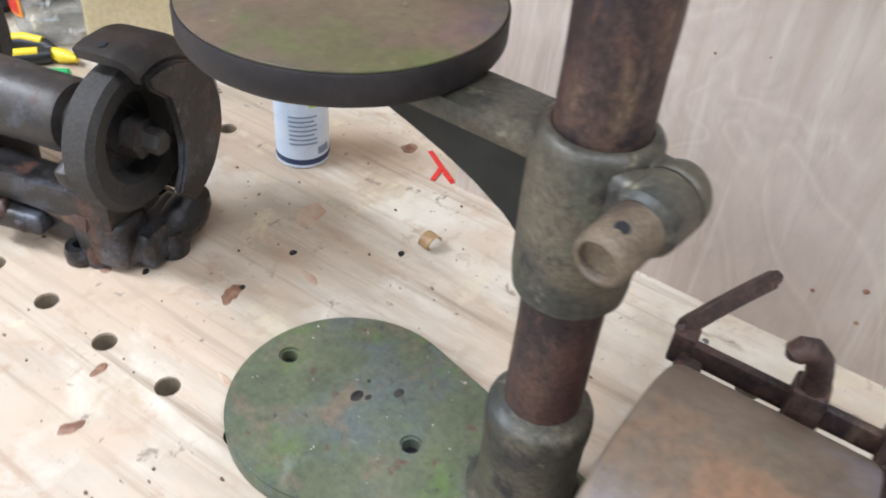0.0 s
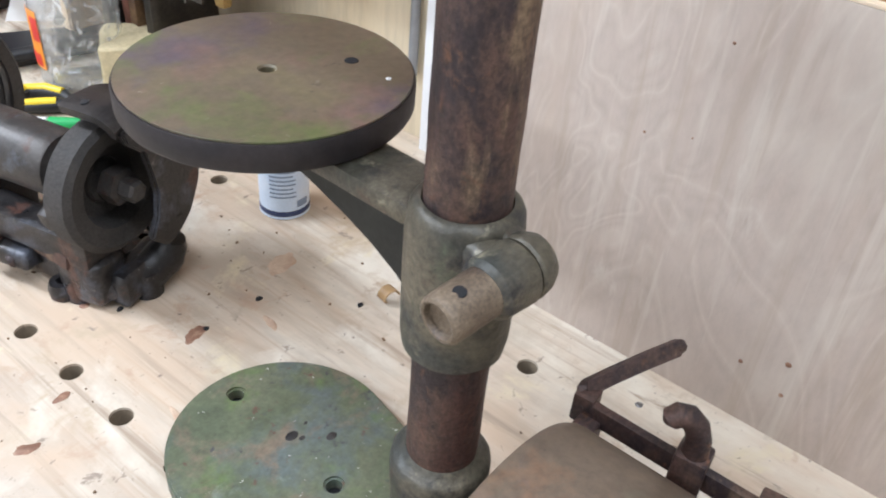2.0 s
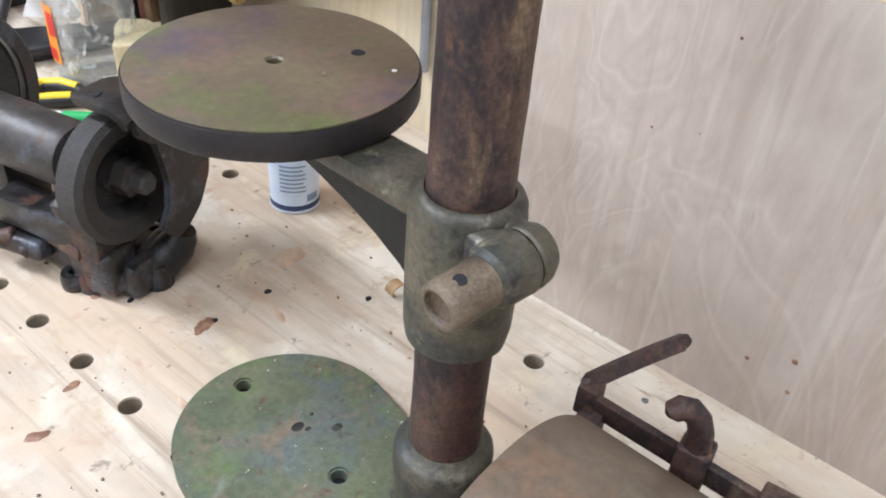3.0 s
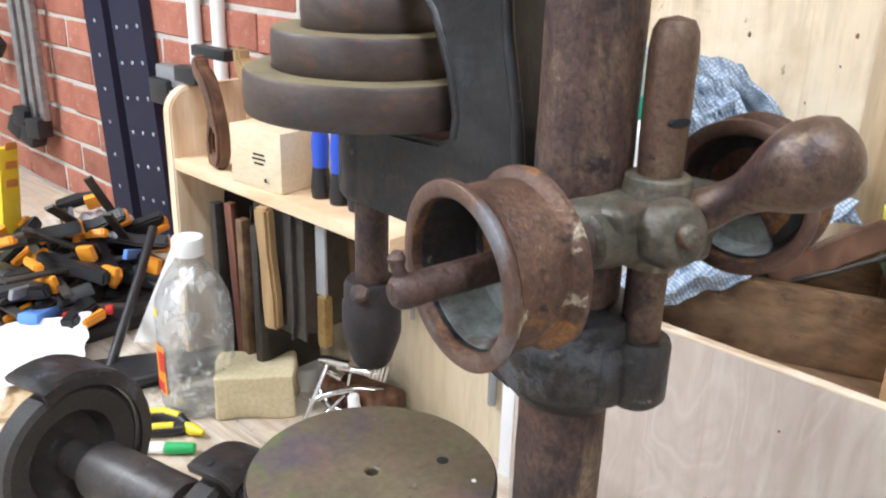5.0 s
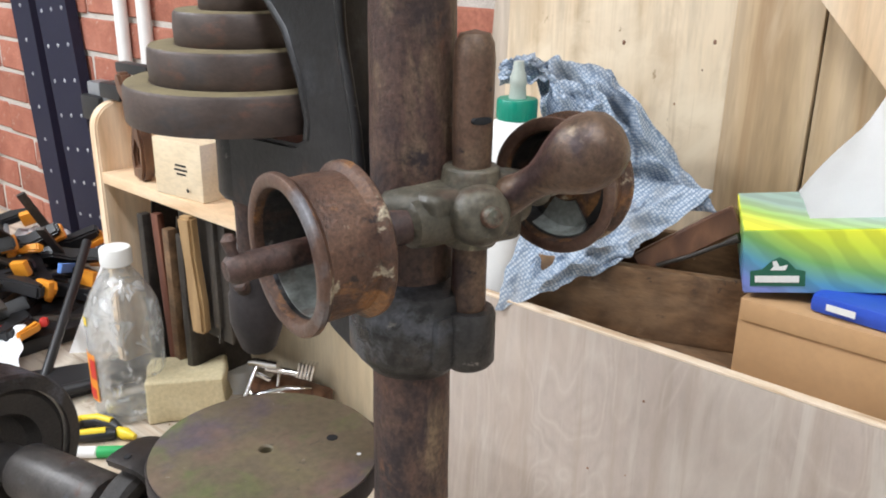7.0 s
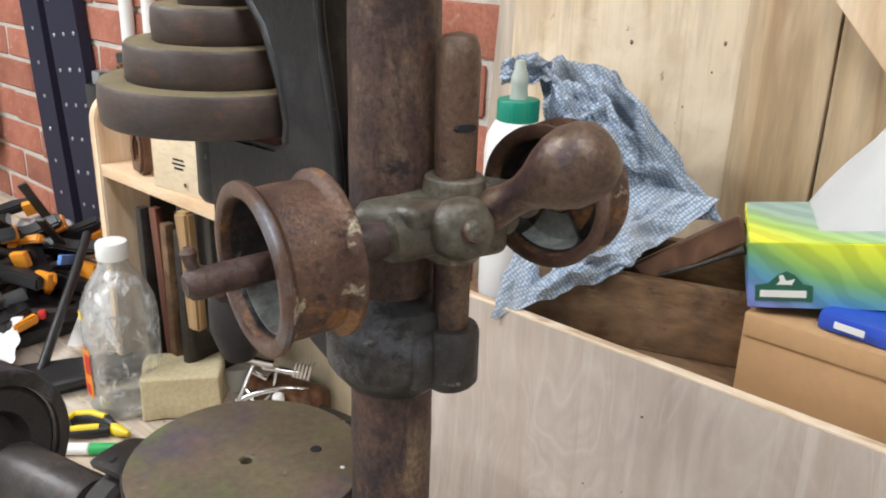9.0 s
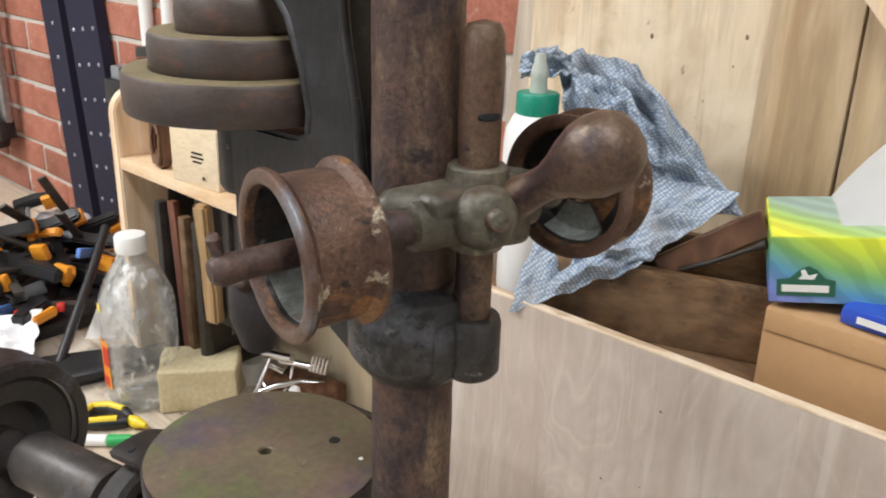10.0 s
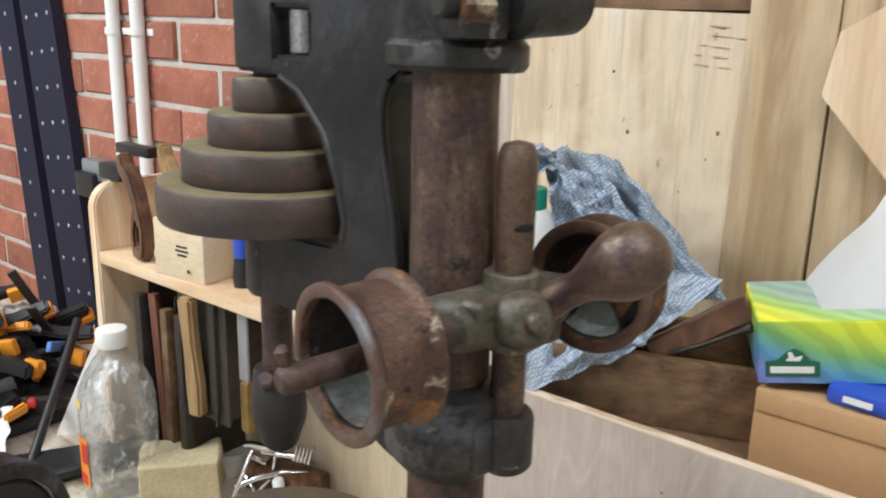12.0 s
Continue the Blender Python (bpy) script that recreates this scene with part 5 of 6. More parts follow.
part("torn_corner", rag_sheet(26, 20, patch((0.450, -0.168, 1.446), (0.452, -0.140, 1.467), (0.430, -0.116, 1.438), (0.436, -0.108, 1.456)), 4.4, 0.03, 0.006), RAG, rag, smooth=60)

# old wooden box and the plane lying in it
box = thing("wooden_box", (0.46, -0.29, SHELF), "old dark brown open wooden box with worn edges", "wooden box")
XM = pose(0.395, -0.272, SHELF, 0, 0, 20)


def box_board(name, x, y, z, sx, sy, sz):
    bm = B()
    block(bm, XM @ Vector((x, y, z)), (sx, sy, sz), 0.003, (0, 0, 20))
    bmesh.ops.subdivide_edges(bm, edges=[e for e in bm.edges if e.calc_length() > 0.02], cuts=4, use_grid_fill=True)
    part(name, roughen(bm, 0.0012, 45), OLD_WOOD, box)


box_board("front_board", 0.006, -0.02, 0.034, 0.012, 0.215, 0.068)
box_board("back_board", 0.122, -0.02, 0.034, 0.012, 0.215, 0.068)
box_board("end_board", 0.064, -0.1215, 0.034, 0.104, 0.012, 0.068)
box_board("end_board", 0.064, 0.0815, 0.034, 0.104, 0.012, 0.068)
box_board("bottom_board", 0.064, -0.02, 0.004, 0.104, 0.19, 0.008)
bm = B()
strap(bm, [(0.432, -0.285, 1.288), (0.442, -0.315, 1.311), (0.452, -0.345, 1.334), (0.458, -0.362, 1.345)], 0.034, 0.024, (0.8, 0.3, -0.2))
bmesh.ops.bevel(bm, geom=bm.edges[:], offset=0.002, segments=1, affect="EDGES")
solo("wooden_plane", bm, HANDLE_WOOD, (0.445, -0.325, 1.286), "worn reddish brown wooden block leaning on the box", "wood block")
bm = B()
rod(bm, [(0.420, -0.308, 1.297), (0.424, -0.335, 1.311), (0.428, -0.362, 1.328), (0.429, -0.376, 1.337)], [0.002, 0.002, 0.002, 0.0042], 10)
solo("steel_scriber", bm, SAW_STEEL, (0.44, -0.32, 1.285), "thin dark steel scriber resting on the box", "scriber")

# cardboard carton, blue pack and tissue carton
card = thing("cardboard_carton", (0.46, -0.52, SHELF), "plain brown cardboard carton under the tissue carton", "carton")
part("carton_body", block(B(), (0.470, -0.535, SHELF + 0.035), (0.145, 0.28, 0.0705), 0.002), CARD, card)
part("carton_flap", block(B(), (0.3965, -0.535, SHELF + 0.061), (0.002, 0.276, 0.018), 0.0006), CARD, card)
CARD_TOP = SHELF + 0.0705
pack = thing("blue_packet", (0.42, -0.50, CARD_TOP), "flat blue plastic packet with white print on cardboard", "packet")
part("wrapper", block(B(), (0.4275, -0.510, CARD_TOP + 0.0075), (0.052, 0.125, 0.015), 0.005, (0, 0, -4)), BLUE_PLASTIC, pack)
bm = B()
block(bm, (0.4, -0.471, CARD_TOP + 0.009), (0.001, 0.022, 0.005), 0, (0, 0, -6))
for k in range(3):
    strap(bm, [(0.4035, -0.505 + 0.005 * math.cos(a), CARD_TOP + 0.008 + 0.005 * math.sin(a)) for a in [radians(120 * k + 15 * i) for i in range(7)]], 0.0015, 0.0008, (1, 0, 0))
part("print", bm, WHITE_PLASTIC, pack, "white print bars and arrows")
TM = pose(0.3955, -0.397, CARD_TOP + 0.0045, 0, -7, -65)
tissue = thing("tissue_carton", (0.3955, -0.397, CARD_TOP), "green yellow and blue printed tissue carton with a tissue pulled up", "tissue box")
tissue.matrix_basis = TM


def own(name, bm, material, parent, label=""):
    """A part built in its thing's own axes."""
    ob = new(name, mesh_of(name, bm, material))
    ob.parent = parent
    return tagged(ob, label)


FRONT = Matrix(((1, 0, 0, 0), (0, 0, -1, 0), (0, 1, 0, 0), (0, 0, 0, 1)))
bm = B()
prism(bm, [(0.0, 0.0), (0.115, 0.0), (0.115, 0.053), (0.0, 0.053)], Matrix(((0, 0, 1, 0), (1, 0, 0, 0), (0, 1, 0, 0), (0, 0, 0, 1))), 0.155, 0.001)
own("carton", bm, CARTON, tissue)
bm = B()
prism(bm, [(0, 0), (0.041, 0), (0.041, 0.0125), (0.034, 0.014), (0.028, 0.021), (0.022, 0.024), (0.016, 0.021), (0.009, 0.014), (0, 0.0125)], Matrix.Translation((0.0055, -0.0002, 0.0065)) @ FRONT, 0.0008)
mark = own("emblem", bm, LOGO_GREEN, tissue, "dark green emblem shape with a pale bar")
bm = B()
block(bm, (0.0255, -0.0012, 0.0125), (0.033, 0.0008, 0.0055), 0)
own("emblem_bar", bm, WHITE_PLASTIC, mark)
bm = B()
prism(bm, [(0.015, 0.0135), (0.026, 0.0135), (0.028, 0.018), (0.022, 0.0165), (0.0195, 0.0215), (0.0165, 0.0205), (0.0175, 0.0165)], Matrix.Translation((0.0055, -0.0008, 0.0065)) @ FRONT, 0.0007)
own("emblem_crest", bm, WHITE_PLASTIC, mark)
bm = B()
fan = []
for i in range(16):
    line = []
    for j in range(16):
        u, v = i / 15, j / 15
        x = 0.052 + 0.1 * v
        z = 0.053 + 0.09 * u * min(1.0, 1.35 * v) + 0.004 * noise.noise(Vector((u * 4, v * 5, 1.1))) * u
        y = 0.03 + 0.085 * u + 0.012 * u * noise.noise(Vector((u * 3, v * 4, 0.3))) + 0.006 * u * math.sin(9 * v)
        line.append(bm.verts.new((x, y, z)))
    fan.append(line)
for i in range(15):
    for j in range(15):
        bm.faces.new((fan[i][j], fan[i + 1][j], fan[i + 1][j + 1], fan[i][j + 1]))
bmesh.ops.solidify(bm, geom=bm.faces[:], thickness=0.0012)
own("tissue", bm, TISSUE, tissue, "white paper tissue pulled up from the slot")

# boards leaning on the brick wall
def board(name, y0, y1, x, z0, z1, material, label, slant=0.0):
    bm = B()
    block(bm, (x + 0.009, (y0 + y1) / 2, (z0 + z1) / 2), (0.018, y1 - y0 - 0.002, z1 - z0), 0.0015, (slant, 0, 0))
    return solo(name, bm, material, (x + 0.009, (y0 + y1) / 2, z0), label, "board", "boards against the wall")


pale = board("oak_board", -0.289, -0.012, 0.57, TOP, 1.60, OAK, "wide pale oak board standing against the brick wall", 1.5)
board("oak_board", -0.3725, -0.2885, 0.566, TOP, 1.72, OAK_DARK, "narrow honey-coloured oak board standing against the wall", 0.5)
board("oak_board", -0.72, -0.374, 0.568, TOP, 1.70, OAK_DARK, "wide honey-coloured oak board standing against the wall", 0)
board("grey_board", -0.010, 0.028, 0.578, TOP, 1.58, GREY_BOARD, "narrow weathered grey board standing against the wall", 4.0)
for y, z, r in ((-0.172, 1.472, 0.0022), (-0.272, 1.48, 0.002), (-0.108, 1.44, 0.0013), (-0.236, 1.415, 0.0012), (-0.15, 1.535, 0.0016), (-0.262, 1.452, 0.001)):
    bm = B()
    lathe(bm, [(0, 0.0008), (0.7, 0.0006), (1.0, -0.0004)], Matrix.Translation((0.570, y, z)) @ pose(0, 0, 0, 0, -90, 12) @ Matrix.Diagonal((r * 1.4, r, 1, 1)), 14)
    part("knot", bm, KNOT, pale, "small brown knot")
kerf = random.Random(5)
for k in range(15):
    y, z = -0.262 + kerf.uniform(-0.012, 0.012) + 0.012 * (k // 5 - 1), 1.545 + 0.0095 * (k % 5) + 0.001 * (k // 5)
    bm = B()
    block(bm, (0.5695, y, z), (0.0014, kerf.uniform(0.006, 0.014), 0.0007), 0, (4, 0, 0))
    part("saw_kerf", bm, STAIN, pale, "short dark saw kerf")
bm = B()
block(bm, (0.588, -0.18, 1.622), (0.022, 0.42, 0.045), 0.002)
solo("wall_batten", bm, OLD_WOOD, (0.588, -0.18, 1.6), "brown wooden batten fixed along the brick wall", "batten")
bm = B()
prism(bm, [(0.372, 1.526), (0.381, 1.582), (0.413, 1.603), (0.52, 1.68), (0.66, 1.60), (0.66, 1.2285), (0.60, 1.2285), (0.60, 1.28)], Matrix(((0, 0, 1, 0.546), (-1, 0, 0, 0), (0, 1, 0, 0), (0, 0, 0, 1))), 0.012, 0.001)
solo("offcut_panel", bm, PINE_UP, (0.52, -0.52, SHELF), "pale plywood offcut with cut corners standing on the riser", "offcut")

# ---- saw till ----
till = thing("saw_till", (0.43, 0.35, TOP), "pale pine saw till rack with a rounded side board", "tool rack")
side_outline = [(0.355, TOP), (0.505, TOP), (0.505, 1.338)] + [(0.40 + 0.0, 1.338)] + [(0.395 + 0.04 * math.cos(radians(a)), 1.298 + 0.04 * math.sin(radians(a))) for a in range(95, 181, 12)]
bm = B()
prism(bm, side_outline, Matrix(((1, 0, 0, 0), (0, 0, -1, 0.600), (0, 1, 0, 0), (0, 0, 0, 1))), 0.020, 0.0025)
part("side_board", bm, PINE_UP, till, "rounded pine side board")
part("shelf", block(B(), (0.430, 0.345, 1.2255), (0.146, 0.47, 0.018), 0.002), PINE, till)
part("back_board", block(B(), (0.511, 0.32, 1.09), (0.010, 0.56, 0.38), 0.001), BACK_PLY, till, "cream plywood back board")
part("corner_post", block(B(), (0.500, 0.030, 1.05), (0.03, 0.02, 0.30), 0.002), PAPER, till, "white painted corner post")
for y, z0, z1, r in ((0.215, 1.055, 1.215, 0.0035), (0.170, 1.07, 1.215, 0.0035), (0.139, 1.065, 1.215, 0.004), (0.066, 0.985, 1.215, 0.006)):
    bm = B()
    cyl(bm, (0.497, y, z0), (0.497, y, z1), r, r * 0.9, 12)
    solo("steel_rod", bm, GREY_METAL, (0.497, y, z0), "thin grey steel rod hanging on the rack's back board", "steel rod", "rods on the back board")


def hung_saw(y, length, lean, handle, TOP=TOP):
    saw = thing("hand_saw", (0.42, y, TOP), "old hand saw with dark steel blade standing in the rack", "saw", "saws in the rack")
    bm = B()
    prism(bm, [(0.365, TOP + 0.002), (0.475, TOP + 0.002), (0.455, TOP + length), (0.385, TOP + length)], Matrix(((1, 0, 0, 0), (0, 0, -1, y), (0, 1, 0, 0), (0, 0, 0, 1))), 0.003)
    part("blade", bm, SAW_STEEL, saw)
    bm = B()
    block(bm, (0.372, y, TOP + 0.02 + length * 0.45), (0.016, 0.016, length * 0.86), 0.003, (lean, 0, 0))
    part("spine", bm, handle, saw)
    return saw


for y, length, lean, handle in ((0.497, 0.30, 0, SAW_STEEL), (0.43, 0.29, 0, OLD_WOOD), (0.395, 0.29, 0, SAW_STEEL)):
    hung_saw(y, length, lean, handle)
hung_saw(0.315, 0.1865, 0, SAW_STEEL, 1.03)
bm = B()
block(bm, (0.376, 0.458, TOP + 0.145), (0.012, 0.015, 0.29), 0.002, (-3, 0, 8))
solo("brown_batten", bm, RED_WOOD, (0.376, 0.462, TOP), "reddish brown wooden batten standing beside the bottle", "batten")
bm = B()
block(bm, (0.373, 0.345, 1.125), (0.004, 0.11, 0.18), 0.001)
solo("backsaw_plate", bm, SAW_STEEL, (0.373, 0.345, 1.035), "dark tarnished saw plate hanging in the rack", "saw plate")
bm = B()
prism(bm, [(-0.013, 0.0), (0.011, 0.0), (0.014, 0.045), (0.0115, 0.11), (0.0135, 0.172), (-0.0125, 0.172), (-0.0105, 0.1), (-0.0135, 0.04)], Matrix(((0.2, 0, -0.98, 0.366), (-0.98, 0, -0.2, 0.343), (0.0, 1, 0, 1.043), (0, 0, 0, 1))) @ pose(0, 0, 0, 0, 0, 4), 0.018, 0.004)
solo("mallet", bm, TAN_WOOD, (0.358, 0.35, 1.043), "flat tan wooden tool handle hanging in the rack", "tool handle")
chisel = thing("paring_chisel", (0.372, 0.25, 1.045), "long steel chisel with a yellow handle hanging in the rack", "chisel")
part("blade", block(B(), (0.372, 0.254, 1.166), (0.004, 0.019, 0.10), 0.001), GREY_METAL, chisel)
part("handle", block(B(), (0.372, 0.249, 1.081), (0.014, 0.017, 0.072), 0.004), BRASS_IRON, chisel, "yellow-brown handle")

# saw handle and frame resting on top of the till
handle = thing("tenon_saw", (0.40, 0.50, 1.2345), "dark brown carved saw handle resting on the rack shelf", "saw")
GRIP = [(0.0, 0.0), (0.03, 0.0), (0.036, 0.03), (0.03, 0.058), (0.022, 0.078), (0.034, 0.098), (0.052, 0.112), (0.066, 0.122), (0.072, 0.142), (0.064, 0.152), (0.052, 0.150), (0.046, 0.138), (0.034, 0.134), (0.02, 0.122), (0.006, 0.1), (-0.004, 0.075), (-0.012, 0.05), (-0.01, 0.02)]
HOLE_IN_GRIP = [(0.004, 0.024), (0.018, 0.022), (0.02, 0.04), (0.012, 0.056), (0.002, 0.048)]
bm = B()
prism(bm, GRIP, Matrix(((0.16, 0, -0.987, 0.384), (0.987, 0, 0.16, 0.474), (0, 1, 0, 1.236), (0, 0, 0, 1))), 0.02, 0.004, [HOLE_IN_GRIP])
part("grip", bm, HANDLE_WOOD, handle)
bm = B()
prism(bm, GRIP, Matrix(((0.16, 0, -0.987, 0.42), (0.8, 0, 0.16, 0.436), (0, 1.1, 0, 1.236), (0, 0, 0, 1))), 0.02, 0.004, [HOLE_IN_GRIP])
part("second_grip", bm, TAN_WOOD, handle, "lighter tan wooden grip")
bm = B()
block(bm, (0.40, 0.585, 1.352), (0.03, 0.06, 0.024), 0.004)
block(bm, (0.42, 0.56, 1.385), (0.02, 0.09, 0.016), 0.003)
part("clamp_frame", bm, BLACK_PLASTIC, handle)
# block with a stamped mark
wood = thing("boxwood_block", (0.41, 0.345, 1.2345), "pale boxwood block with a small stamped mark on the shelf", "wood block")
part("body", block(B(), (0.400, 0.378, 1.2745), (0.08, 0.100, 0.080), 0.003, (0, 0, 6)), PALE_BLOCK, wood)
for k, w in enumerate((0.022, 0.026, 0.018)):
    part("stamp_bar", block(B(), (0.3606, 0.366, 1.281 - 0.006 * k), (0.0006, w, 0.0025), 0, (0, 0, 6)), INK_HOLE_BLACK, wood, "small dark stamped bar")
for q in ((0.3615, 0.40, 1.303), (0.36, 0.352, 1.249)):
    bm = B()
    lathe(bm, [(0, 0.0006), (0.003, 0.0)], Matrix.Translation(q) @ pose(0, 0, 0, 0, -90, 0), 10)
    part("peg_hole", bm, INK_HOLE_BLACK, wood)
driver = None
for y in (0.287, 0.25, 0.215):
    if driver is None:
        driver = thing("screwdriver", (0.40, y, 1.2345), "blue and black screwdriver standing on the rack shelf", "screwdriver", "screwdrivers in the rack")
        bm = B()
        turned(bm, (0.40, y, 1.2345), (0.40, y, 1.275), [(0, 0), (0.012, 0), (0.0135, 0.3), (0.0105, 1.0), (0, 1.0)], 16)
        part("tip_grip", bm, BLACK_PLASTIC, driver)
        bm = B()
        turned(bm, (0.40, y, 1.275), (0.40, y, 1.335), [(0, 0), (0.0105, 0), (0.0115, 0.5), (0.0095, 0.95), (0, 1.0)], 16)
        part("handle", bm, BLUE_PLASTIC, driver, "blue plastic handle")
    else:
        copy_thing(driver, Matrix.Translation((0.40, y, 1.2345)))

# ---- things on the bench by the till ----
bottle = thing("plastic_bottle", (0.300, 0.456, TOP), "empty clear plastic bottle with white cap and torn orange label", "bottle")
BM = Matrix.Translation((0.300, 0.456, TOP))
outer = [(0.030, 0.006), (0.044, 0.001), (0.050, 0.004), (0.0535, 0.014)]
for k in range(9):
    outer += [(0.0535, 0.022 + 0.014 * k), (0.0522, 0.027 + 0.014 * k), (0.0535, 0.032 + 0.014 * k)]
outer += [(0.053, 0.155), (0.050, 0.172), (0.042, 0.192), (0.031, 0.21), (0.022, 0.222), (0.0185, 0.230), (0.0185, 0.236)]
inner = [(r - 0.0009, z + 0.0006) for r, z in outer[::-1]]
bm = B()
lathe(bm, [(0, 0.007)] + outer + inner + [(0, 0.008)], BM, 56)
part("bottle_body", roughen(bm, 0.0012, 38), CLEAR, bottle)
bm = B()
ribbed(bm, [(0, 0), (0.0218, 0), (0.0222, 0.002), (0.0222, 0.021), (0.0205, 0.0245), (0, 0.0252)], BM @ Matrix.Translation((0, 0, 0.234)), 40, 0.03)
part("cap", bm, WHITE_PLASTIC, bottle, "white ribbed screw cap")
for z, h, span, material, name in ((0.072, 0.075, (156, 190), LABEL_ORANGE, "label"), (0.046, 0.016, (155, 186), RED_PLASTIC, "label_edge"), (0.086, 0.03, (172, 188), RED_PLASTIC, "label_print"), (0.158, 0.012, (160, 176), YELLOW_PLASTIC, "price_dot")):
    bm = B()
    rr = 0.0544 if name == "label" else 0.0549 if name != "price_dot" else 0.0535
    strap(bm, [(0.300 + rr * math.cos(radians(a)), 0.456 + rr * math.sin(radians(a)), TOP + z) for a in range(span[0], span[1] + 1, 4)], h, 0.0005, (0, 0, 1))
    part(name, bm, material, bottle, "torn orange and red paper label" if name == "label" else "")
bm = B()
m = pose(0.356, 0.392, TOP, 0, 0, -38)
block(bm, m @ Vector((0, 0, 0.034)), (0.112, 0.078, 0.068), 0.006, (0, 0, -38), 3)
bmesh.ops.subdivide_edges(bm, edges=bm.edges[:], cuts=3, use_grid_fill=True)
solo("foam_block", roughen(bm, 0.007, 26), SPONGE, (0.356, 0.392, TOP), "cream foam block with ragged edges beside the bottle", "foam block")

can = thing("tin_can", (0.286, 0.056, TOP), "white and blue paint tin with a dark base ring", "tin")
CM = Matrix.Translation((0.288, 0.060, TOP))
bm = B()
lathe(bm, [(0, 0), (0.026, 0), (0.0272, 0.001), (0.0268, 0.004), (0.0265, 0.006), (0.0265, 0.094), (0.025, 0.098), (0.0, 0.098)], CM, 40)
part("body", bm, surface("pale_tin_paint", [(0.3, (0.6, 0.72, 0.9)), (0.7, (0.74, 0.82, 0.93))], 30, (0.3, 0.4), 0.1, 0.05, (), 0.1), can)
bm = B()
lathe(bm, [(0.0266, 0.003), (0.0269, 0.004), (0.0269, 0.009), (0.0266, 0.010)], CM, 40)
part("base_ring", bm, plain("navy_band", (0.03, 0.05, 0.14), 0.4), can, "navy band round the base")
bm = B()
for k in range(7):
    z = 0.028 + 0.005 * k
    strap(bm, [(0.288 + 0.0268 * math.cos(radians(a)), 0.060 + 0.0268 * math.sin(radians(a)), TOP + z) for a in range(196, 262 - 5 * (k % 3), 6)], 0.0016, 0.0004, (0, 0, 1))
strap(bm, [(0.288 + 0.0268 * math.cos(radians(a)), 0.060 + 0.0268 * math.sin(radians(a)), TOP + 0.018) for a in range(258, 290, 6)], 0.008, 0.0005, (0, 0, 1))
part("small_print", bm, plain("grey_blue_ink", (0.25, 0.32, 0.45), 0.5), can, "rows of small unreadable print")
bm = B()
for k in range(2):
    strap(bm, [(0.288 + 0.0268 * math.cos(radians(a)), 0.060 + 0.0268 * math.sin(radians(a)), TOP + 0.073 + 0.012 * k) for a in range(240, 300, 6)], 0.010, 0.0005, (0, 0, 1))
part("lime_band", bm, plain("lime_print", (0.5, 0.72, 0.08), 0.4), can)

pliers = thing("pliers", (0.235, 0.395, TOP), "black and yellow handled pliers lying on the bench", "pliers")
for pts in (((0.205, 0.452), (0.22, 0.458), (0.238, 0.445), (0.247, 0.42), (0.246, 0.40)), ((0.19, 0.43), (0.21, 0.415), (0.228, 0.402), (0.238, 0.395))):
    bm = B()
    rod(bm, [(x, y, TOP + 0.0105) for x, y in pts], [0.007, 0.009, 0.009, 0.0085, 0.006][:len(pts)], 12)
    grip = part("grip", bm, BLACK_PLASTIC, pliers)
    bm = B()
    rod(bm, [(x - 0.001, y - 0.0005, TOP + 0.0165) for x, y in pts[:-1]], [0.004, 0.0055, 0.0055, 0.005][:len(pts) - 1], 10)
    part("inlay", bm, YELLOW_PLASTIC, grip, "yellow soft inlay")
bm = B()
rod(bm, [(0.243, 0.398, TOP + 0.010), (0.246, 0.385, TOP + 0.010), (0.252, 0.368, TOP + 0.009)], [0.007, 0.009, 0.004], 10)
part("jaws", bm, YELLOW_PLASTIC, pliers)
pen = thing("marker_pen", (0.20, 0.36, TOP), "green and white marker pen lying on the bench", "pen")
cyl(bm := B(), (0.172, 0.398, TOP + 0.0085), (0.198, 0.372, TOP + 0.0085), 0.0082, None, 18)
part("barrel", bm, WHITE_PLASTIC, pen)
cyl(bm := B(), (0.198, 0.372, TOP + 0.0085), (0.226, 0.345, TOP + 0.0085), 0.0085, 0.0075, 18)
part("pen_cap", bm, GREEN_PLASTIC, pen, "green cap")

# chromed honing jig and bits behind the table
jig = thing("honing_jig", (0.455, 0.31, TOP), "small chromed jig with thumbscrews on a brown wooden block", "honing jig")
bm = B()
block(bm, (0.462, 0.285, TOP + 0.02), (0.05, 0.13, 0.04), 0.008, (0, 0, 12))
part("stock", bm, HANDLE_WOOD, jig)
bm = B()
rod(bm, [(0.372, 0.300, TOP + 0.010), (0.40, 0.308, TOP + 0.042), (0.43, 0.318, TOP + 0.075)], 0.0035, 10)
rod(bm, [(0.425, 0.330, TOP + 0.074), (0.43, 0.318, TOP + 0.076), (0.436, 0.295, TOP + 0.078), (0.44, 0.280, TOP + 0.08)], [0.006, 0.0075, 0.0075, 0.007], 12)
rod(bm, [(0.432, 0.30, TOP + 0.072), (0.45, 0.27, TOP + 0.07), (0.462, 0.235, TOP + 0.072)], 0.005, 12)
rod(bm, [(0.425, 0.335, TOP + 0.024), (0.42, 0.305, TOP + 0.01), (0.43, 0.275, TOP + 0.008), (0.445, 0.262, TOP + 0.02)], 0.004, 12)
for k in range(5):
    block(bm, (0.455 + 0.002 * k, 0.25 - 0.0055 * k, TOP + 0.08), (0.014, 0.0034, 0.026), 0.001, (15, 0, 25))
